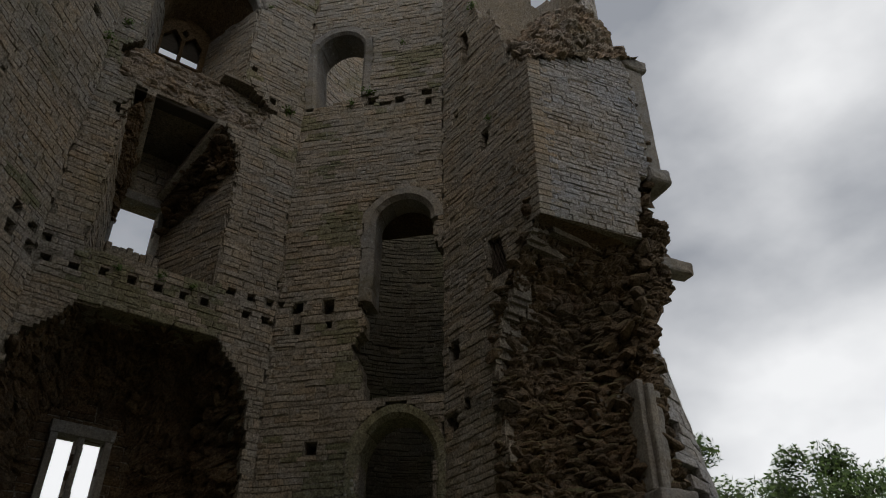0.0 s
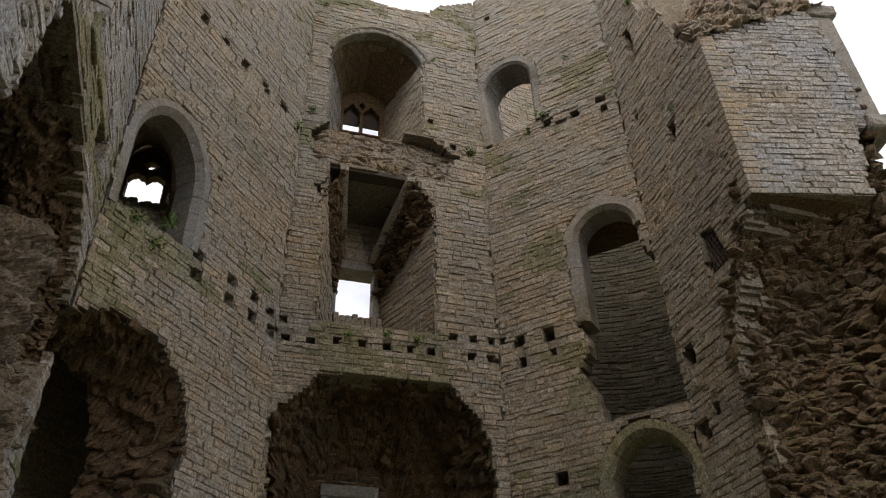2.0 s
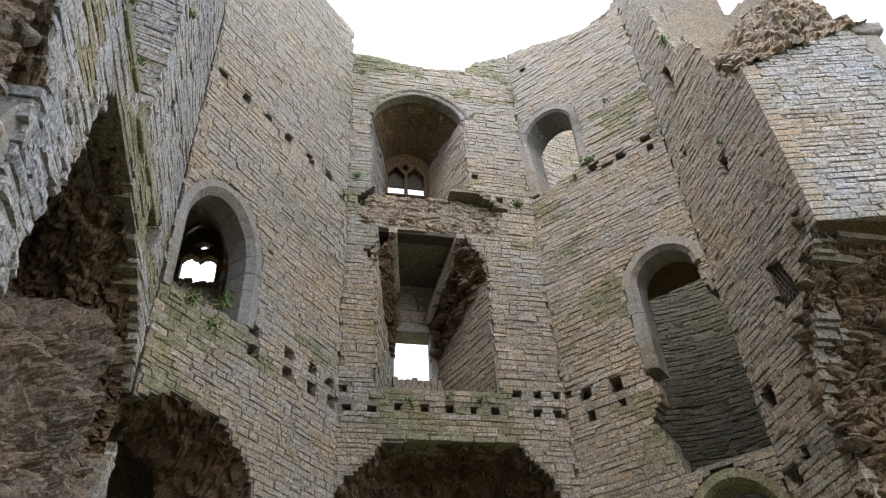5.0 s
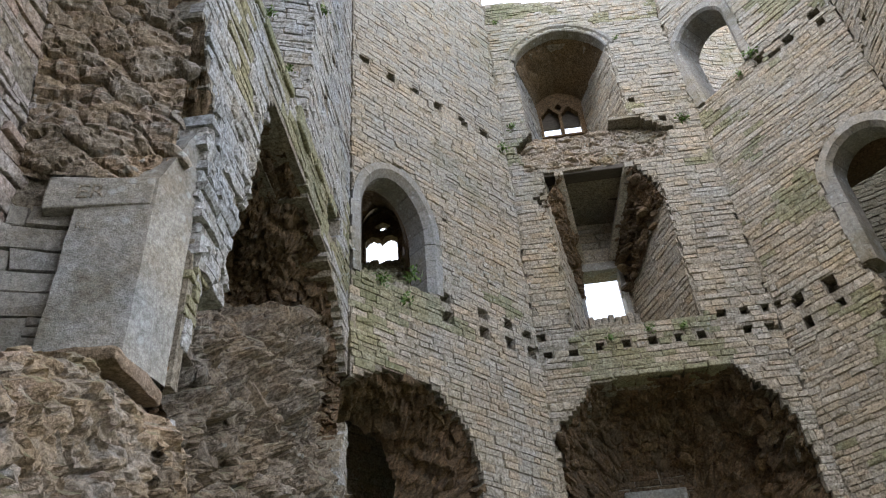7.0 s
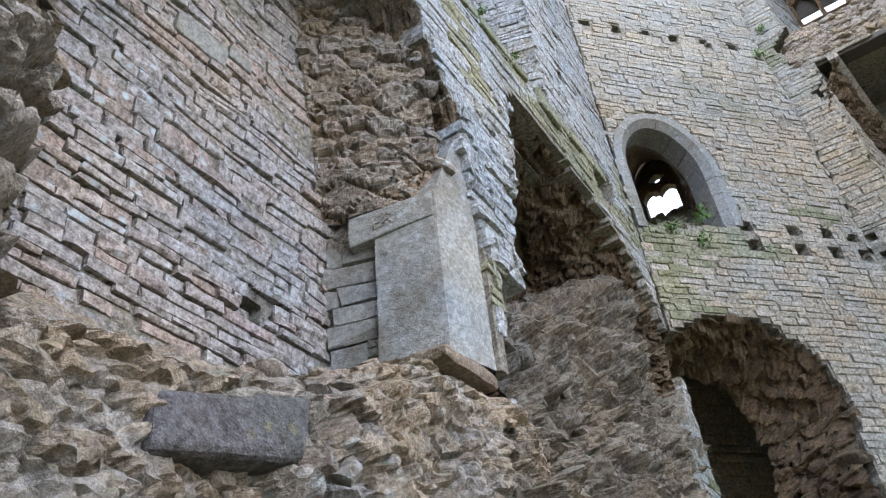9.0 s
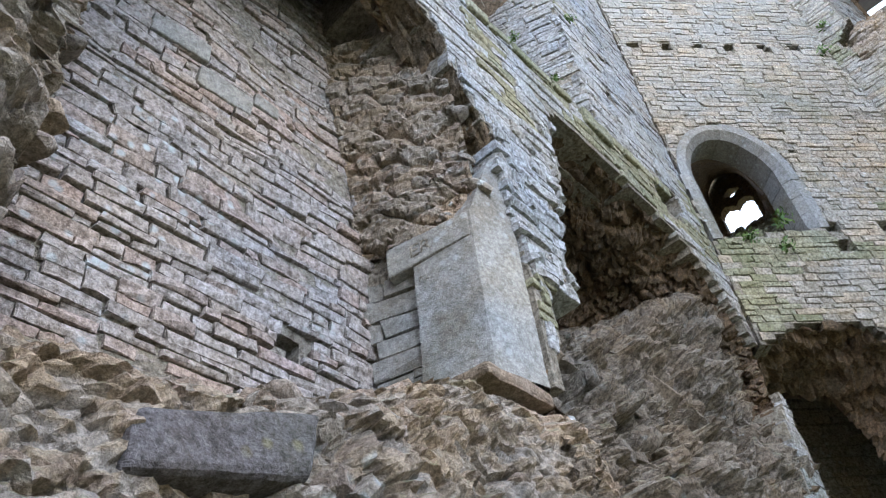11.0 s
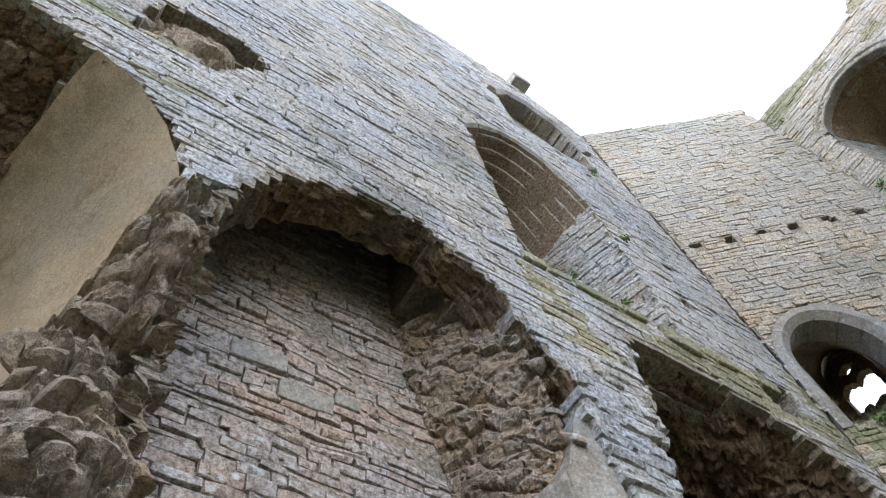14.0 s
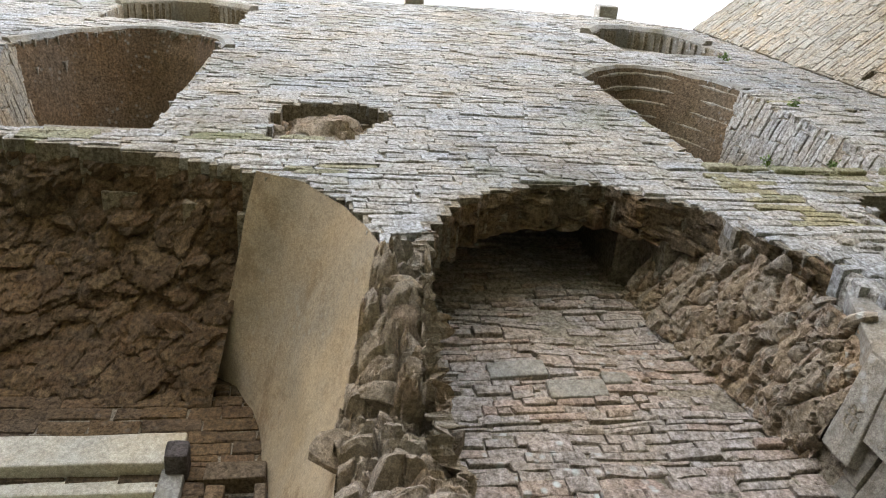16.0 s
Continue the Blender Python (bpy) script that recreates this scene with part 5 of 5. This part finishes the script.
wall_nw = wall("wall_northwest", "canted limestone wall with three pointed tower doorways one above another", W3, 0.0, 2.54, 1.8, 15.6, [(0, 1.8), (2.54, 1.8)] + TOP3, holes3, [[(1.2, 1.8), (1.2, 5.4), (2.7, 5.4), (2.7, 1.8)], [(0.8, 4.9), (0.8, 9.0), (2.8, 9.0), (2.8, 4.9)], [(-0.4, 10.5), (-0.4, 13.2), (1.6, 13.2), (1.6, 10.5)]], [D1_OUT, D3_OUT, D2_OUT], pick=moss_where([(0.0, 1.2, 7.5, 10.8, 0.42), (0.0, 2.6, 3.0, 6.6, 0.3), (0.9, 2.6, 10.5, 12.0, 0.4)], 8), seed=14, singles=300, cell=0.06, deep=0.95)
arch_stones(W3, [(1.46, 6.75), (1.46, 8.2)] + pointed(1.46, 2.34, 8.2, 8.58)[1:-1] + [(2.34, 8.12)], 0.19, 0.015, 0.42, wall_nw, m_dressed, 12, 131, chamfer=0.07)
arch_stones(W3, D3, 0.18, 0.02, 0.6, wall_nw, m_dressed, 15, 132, chamfer=0.05)
arch_stones(W3, [(1.42, 3.0), (1.42, 4.35)] + pointed(1.42, 2.42, 4.35, 4.93)[1:-1] + [(2.42, 4.35), (2.42, 3.0)], 0.17, 0.02, 0.4, wall_nw, m_mossy, 15, 133, chamfer=0.06)
TC = W3.at(1.3, 0, 2.9)
tower_in = Drum((TC.x, TC.y), 2.6, math.atan2(0.68, 0.736) + 2.0)
tower = structure("stair_tower", "roofless round corner tower of coursed limestone, seen through the doorways", "tower")
DRUM_OUT = [(-1, 1.5), (11, 1.5), (11, 12.5), (7.0, 13.0), (6.0, 15.2), (5.2, 16.6), (4.6, 17.5), (4.0, 17.3), (3.4, 17.6), (-1, 17.3)]
drum_body = solid_of(DRUM_OUT, [], 0.1, 4)
drum_solid = solid_of(DRUM_OUT, [hole(5.6, 8.3, 0.36, 0.36), hole(5.2, 6.6, 0.3, 0.26), hole(3.9, 15.6, 0.22, 0.2)], 0.1, 4)
# Blocks below about 12 m are darkened in colour for the tower's shaded inside.
courses(tower_in, lambda u, z: drum_solid(u, z), 0.1, 10.3, 1.8, 17.8, tower, m_tower, (0.07, 0.13), (0.14, 0.36), seed=141, materials_at=lambda u, z: m_algae_shade if z < 12.2 + 0.6 * noise.noise(Vector((u, 0, 3))) else None)
core("tower_shell", tower_in, drum_body, 0.1, 10.3, 1.6, 17.8, 0.03, 0.5, tower, m_mortar, 0.12)
slab("broken_lintel", W3, 0.9, 2.8, 8.42, 8.75, 0.45, 0.9, tower, m_vault_shade, "", 0.03, 5, 5)

# ---- the other long wall, broken off, with its ashlar end
EA, EB = (6.14, 5.55), (8.6, 4.98)
WE = Plane(EA, EB)
GRATE = [(0.97, 6.4), (1.42, 6.44), (1.33, 6.98), (1.02, 7.12)]
BREAK = [(1.94, 6.88), (1.85, 6.72), (1.5, 6.36), (1.48, 6.0), (1.28, 5.75), (1.1, 5.2), (1.16, 4.6), (1.28, 4.0), (1.05, 3.7), (1.0, 3.2), (1.2, 2.6), (1.1, 1.8)]
TOP4 = [(1.94, 9.75), (1.85, 9.95), (1.65, 10.3), (1.5, 10.9), (1.39, 11.4), (1.0, 11.7), (0.86, 12.3), (0.72, 13.4), (0.55, 14.2), (0.3, 14.9), (0.0, 15.2)]
holes4 = [("clean", GRATE), hole(0.26, 5.73, 0.25, 0.33), hole(1.07, 8.88, 0.18, 0.3), hole(0.62, 11.3, 0.2, 0.75), hole(0.2, 4.75, .25, .2), hole(0.5, 4.9, .15, .15), hole(0.35, 9.9, .12, .12)]
wall_north = wall("wall_north", "stump of the fallen long wall, coursed limestone with barred and open putlog holes", W4, 0.0, 2.11, 1.8, 15.4, [(0, 1.8)] + list(reversed(BREAK)) + TOP4, holes4, [], seed=15, core_u1=1.98, singles=300, cell=0.06)
_z, _k = 6.9, 0
while _z < 9.7:
    _h = 0.085 + 0.035 * ((_k * 7) % 5) / 4
    slab("quoin", W4, 1.80 + 0.14 * (_k % 2), 2.105, _z, _z + _h - 0.006, -0.006, 0.28, wall_north, m_wall, "", 0.012, 60 + _k, 1)
    slab("quoin", WE, -0.004, 0.34 - 0.14 * (_k % 2), _z, _z + _h - 0.006, -0.006, 0.2, wall_north, m_wall, "", 0.01, 90 + _k, 1)
    _z, _k = _z + _h, _k + 1
grate = thing("iron_grate", "rusty diamond-mesh iron grate over a wall opening", "grate")
for _i in range(9):
    for _sgn in (-1, 1):
        c = 0.95 + _i * 0.06
        a, b = W4.at(c, 6.42 if _sgn > 0 else 7.08, 0.06), W4.at(min(1.42, c + 0.22), 7.05 if _sgn > 0 else 6.44, 0.06)
        t = Vector((0.004, 0, 0.003))
        s = (b - a).normalized().cross(Vector((1, 0, 0))) * 0.006
        part("grate_bar", ([a + s, a - s, b - s, b + s, a + s + Vector((.01, 0, 0)), a - s + Vector((.01, 0, 0)), b - s + Vector((.01, 0, 0)), b + s + Vector((.01, 0, 0))],
                           [(0, 1, 2, 3), (7, 6, 5, 4), (0, 4, 5, 1), (1, 5, 6, 2), (2, 6, 7, 3), (3, 7, 4, 0)]), m_iron, grate)

end_solid = solid_of([(0.18, 6.9), (1.5, 6.92), (1.5, 7.3), (1.6, 7.4), (1.65, 8.0), (1.85, 8.1), (1.9, 9.0), (1.85, 10.25), (1.7, 10.5), (0.18, 9.8)], [], 0.02, 8)
courses(WE, end_solid, 0.0, 2.2, 6.9, 10.6, wall_north, m_pale, (0.065, 0.105), (0.14, 0.42), proud=0.006, seed=151, singles=150, gap=0.008)
core("end_leaf", WE, end_solid, 0.0, 2.2, 6.9, 10.6, 0.012, 0.75, wall_north, m_mortar, 0.06)
part("overhang_soffit", ([WE.at(0, 6.9, 0), WE.at(1.5, 6.92, 0), WE.at(1.6, 6.85, 0.8), WE.at(0.02, 6.8, 0.8)], [(3, 2, 1, 0)]), m_rubble, wall_north)
end_core = structure("broken_wall_end", "ragged rubble section of the broken-off wall under an ashlar overhang", "rubble")


def end_at(u, v, d):
    # the torn section under the overhang, cut back under the ashlar and stepping out to its foot
    z = 1.6 + v
    s = u / 2.4
    lines = [(1.6, 0.0, -0.15, 1.7), (3.7, 1.0, 0.05, 1.5), (4.6, 0.95, 0.15, 1.45), (5.2, 1.1, 0.45, 1.6), (5.8, 0.85, 0.55, 1.75), (6.3, 0.62, 0.55, 1.95), (6.85, 0.15, 0.45, 2.05), (7.3, 0.1, 0.35, 2.0)]
    for (za, la, da, ra), (zb, lb, db, rb) in zip(lines, lines[1:]):
        if z <= zb or zb == 7.3:
            f = min(1.0, max(0.0, (z - za) / (zb - za)))
            left, dep, right = la * (1 - f) + lb * f, da * (1 - f) + db * f, ra * (1 - f) + rb * f
            break
    # left edge follows the break of the inner face, which lies further back along the wall
    a = Vector((6.14, 5.55 + left, z))
    b = WE.at(right, z, dep * 0.4)
    n = WE.out
    return a.lerp(b, s) + n * (dep * 0.75 * math.sin(math.pi * min(1, s * 1.1)) * 0.6 + d)


rubble("section_core", end_at, None, 2.4, 5.7, end_core, m_rubble, (0.08, 0.2), 110, 0.14, 161, 0.05, flat=0.5, loose=1.0)


def end_top(u, v, d):
    # the torn crown of the stump, highest towards the outer turret
    line = [(0.0, 10.5), (0.5, 11.3), (1.0, 11.9), (1.5, 12.15), (1.75, 12.05), (1.9, 11.0), (2.1, 10.6)]
    for (a, za), (b, zb) in zip(line, line[1:]):
        if u <= b:
            break
    top = za + (zb - za) * min(1.0, max(0.0, (u - a) / (b - a)))
    low = 9.72 + 0.42 * u
    return WE.at(u, low + (top - low) * min(v, 1.0), -0.02 + 0.5 * min(v, 1.0) + 3.2 * max(0.0, v - 1.0) + d)


rubble("top_core", end_top, None, 2.05, 1.3, end_core, m_grey_rubble, (0.08, 0.2), 200, 0.12, 163, 0.06)


def end_right(u, v, d):
    # outer flank of the torn wall
    return WE.at(1.28 + 0.60 * min(1.0, max(0.0, (v - 2.2) / 2.0)) + 0.08 * math.sin(v * 2.7) - d + 0.1 * u, 3.4 + v, 0.1 + u)


rubble("flank_core", end_right, None, 1.2, 6.4, end_core, m_rubble, (0.08, 0.22), 90, 0.14, 165, 0.07)
slab("ashlar_strip", WE, 1.78, 2.16, 8.25, 10.45, 0.06, 0.9, end_core, m_dressed, "smooth ashlar edge of the outer turret", 0.02, 21, 6)
slab("turret_cap", WE, 1.75, 2.25, 10.36, 10.6, 0.0, 0.95, end_core, m_dressed, "broken turret cap stone", 0.05, 22, 4)
slab("bracket_stone", WE, 1.85, 2.22, 8.0, 8.28, -0.05, 0.7, end_core, m_dressed, "weathered bracket stone", 0.05, 23, 4)
slab("water_spout", WE, 1.85, 2.42, 6.62, 6.82, 0.1, 0.35, end_core, m_dressed, "projecting stone water spout", 0.04, 24, 4)
for _k, (_a, _b, _d) in enumerate(((1.36, 1.45, 0.02), (1.44, 1.55, -0.05), (1.54, 1.66, 0.0))):
    slab("jamb_shaft", WE, _a - 0.26, _b - 0.26, 3.55, 4.85 - 0.06 * _k, _d, 0.5, end_core, m_dressed, "dressed window jamb shaft", 0.03, 25 + _k, 6)
slab("pilaster_base", WE, 1.04, 1.56, 3.3, 3.56, -0.16, 0.5, end_core, m_dressed, "moulded base stone", 0.04, 26, 4)
slab("lower_ashlar", Plane((6.13, 6.5), (6.8, 6.3)), 0.0, 0.45, 3.92, 4.5, 0.0, 0.5, end_core, m_wall, "remnant of squared facing", 0.04, 27, 7)

# battered outer face of the round tower behind the broken wall
drum_out = structure("outer_tower", "battered outer face of the round corner tower", "tower")


class Outer:
    def at(self, u, z, d=0.0):
        r = 1.62 + 0.19 * (6.4 - min(z, 6.4)) - d
        a = -2.9 + u / 1.9
        return Vector((8.0 + math.cos(a) * r, 7.62 + math.sin(a) * r, z))


o_solid = solid_of([(0, 1.0), (7, 1.0), (7, 15.4), (3, 15.2), (0, 14.4)], [])
courses(Outer(), o_solid, 3.0, 6.6, 1.0, 15.4, drum_out, m_pale, (0.11, 0.17), (0.2, 0.5), seed=171)
core("outer_shell", Outer(), o_solid, 3.0, 6.6, 1.0, 15.4, 0.03, 0.6, drum_out, m_mortar, 0.15)

# ---- plain unseen walls, added to close the court behind the walk
# Added out of view; it also cuts off the sky from that side.
wall_east = structure("wall_east_end", "plain limestone end wall, unseen, added to close the court")
EW = Plane((6.6, -6.5), (-1.2, -6.5))
courses(EW, lambda u, z: True, 0, 7.8, -0.5, 13.0, wall_east, m_wall, (0.2, 0.3), (0.4, 0.9), seed=181)
part("wall_body", (lambda vf: ([Vector(v) for v in vf[0]], vf[1]))(box_verts((-1.2, -8.2, -0.5), (6.6, -6.53, 13.0))), m_mortar, wall_east)
wall_low = structure("wall_north_footing", "low footing of the fallen long wall")
rubble("footing_core", lambda u, v, d: Vector((6.3 + v * 0.5, -6.4 + u, GROUND_Z - 0.1 + 0.9 * math.sin(v / 2.0 * math.pi) - d)), None, 10.5, 2.0, wall_low, m_grey_rubble, (0.15, 0.35), 14, 0.15, 183, 0.2)


# ---------------------------------------------------------------- plants
def weed(place, size, seed, parent_label="small green weed growing from the wall joints"):
    r = random.Random(seed)
    verts, faces = [], []
    for _ in range(60):
        d = Vector((r.gauss(0, 1), r.gauss(0, 1), r.gauss(0.25, 0.8))).normalized()
        c = Vector(place) + d * size * r.uniform(0.1, 1.0)
        a = Vector((r.gauss(0, 1), r.gauss(0, 1), r.gauss(0, 1))).normalized() * size * 0.26
        b = a.cross(d).normalized() * size * 0.12
        n = len(verts)
        verts += [c - a, c - b, c + a, c + b]
        faces.append((n, n + 1, n + 2, n + 3))
    ob = thing("wall_weed", parent_label, "plant", "weeds on the walls")
    part("leaves", (verts, faces), m_weed, ob)["kind"] = "stuff"


for _i, (f, u, z, s) in enumerate(((W2, 3.0, 10.62, 0.14), (W2, 0.15, 10.95, 0.12), (W1, 3.05, 10.4, 0.13), (W2, 0.2, 13.9, 0.08), (W2, 2.35, 12.95, 0.07), (W3, 1.2, 11.0, 0.14), (W3, 0.9, 10.8, 0.1),
                                   (W1, 0.75, 6.45, 0.12), (W1, 0.4, 6.6, 0.12), (W2, 1.0, 6.62, 0.1), (W2, 1.55, 6.7, 0.09), (W4, 0.9, 12.1, 0.12), (W0, 5.5, 9.2, 0.1), (W0, 6.2, 12.3, 0.12),
                                   (W1, 0.9, 6.9, 0.14), (W2, 2.0, 6.68, 0.09), (W4, 1.2, 9.2, 0.08), (W3, 1.8, 12.2, 0.07), (W0, 3.9, 6.93, 0.07), (W0, 4.5, 6.93, 0.06))):
    weed(f.at(u, z, -0.03), s, 200 + _i)


def tree(x, y, height, spread, seed):
    """A broad-leaved tree: tapered trunk, limbs, and a crown of many small leaves in uneven clumps."""
    r = random.Random(seed)
    ob = thing("tree", "leafy green broad-leaved tree beyond the ruin", "tree", "trees outside")
    ob.location = (x, y, GROUND_Z - 1.2)
    verts, faces = [], []

    def limb(a, b, ra, rb):
        n0 = len(verts)
        ax = (b - a).normalized()
        s = ax.orthogonal().normalized()
        t = ax.cross(s)
        for c, q in ((a, ra), (b, rb)):
            for i in range(8):
                g = i * math.pi / 4
                verts.append(c + (s * math.cos(g) + t * math.sin(g)) * q)
        for i in range(8):
            k = (i + 1) % 8
            faces.append((n0 + i, n0 + k, n0 + 8 + k, n0 + 8 + i))

    base = Vector((0, 0, 0))
    fork = Vector((r.uniform(-.2, .2), r.uniform(-.2, .2), height * 0.35))
    limb(base, fork, height * 0.035, height * 0.025)
    clumps = []
    for i in range(11):
        g = i * 2.4 + r.uniform(-.3, .3)
        q = spread * r.uniform(0.35, 1.0)
        e = Vector((math.cos(g) * q, math.sin(g) * q, height * r.uniform(0.5, 0.98)))
        mid = fork.lerp(e, 0.5) + Vector((0, 0, 0.3))
        limb(fork, mid, height * 0.016, height * 0.010)
        limb(mid, e, height * 0.010, height * 0.003)
        clumps += [e, mid.lerp(e, 0.5), e + Vector((r.gauss(0, .5), r.gauss(0, .5), r.gauss(0, .4)))]
    part("trunk", (verts, faces), m_bark, ob)
    verts, faces = [], []
    for c in clumps:
        size = spread * r.uniform(0.22, 0.42)
        for _ in range(420):
            d = Vector((r.gauss(0, 1), r.gauss(0, 1), r.gauss(0, 0.8)))
            p = c + d.normalized() * size * (r.random() ** 0.45)
            a = Vector((r.gauss(0, 1), r.gauss(0, 1), r.gauss(0, 1))).normalized() * r.uniform(0.07, 0.12)
            b = a.orthogonal().normalized() * 0.05
            n = len(verts)
            verts += [p - a, p + b, p + a, p - b]
            faces.append((n, n + 1, n + 2, n + 3))
    part("crown", (verts, faces), m_leaf, ob)["kind"] = "stuff"


tree(18.0, 12.6, 9.7, 1.8, 301)
tree(22.4, 13.6, 9.8, 2.2, 302)
tree(24.6, 11.7, 10.9, 2.6, 303)
tree(27.5, 9.8, 11.5, 2.8, 304)

lay_courses()
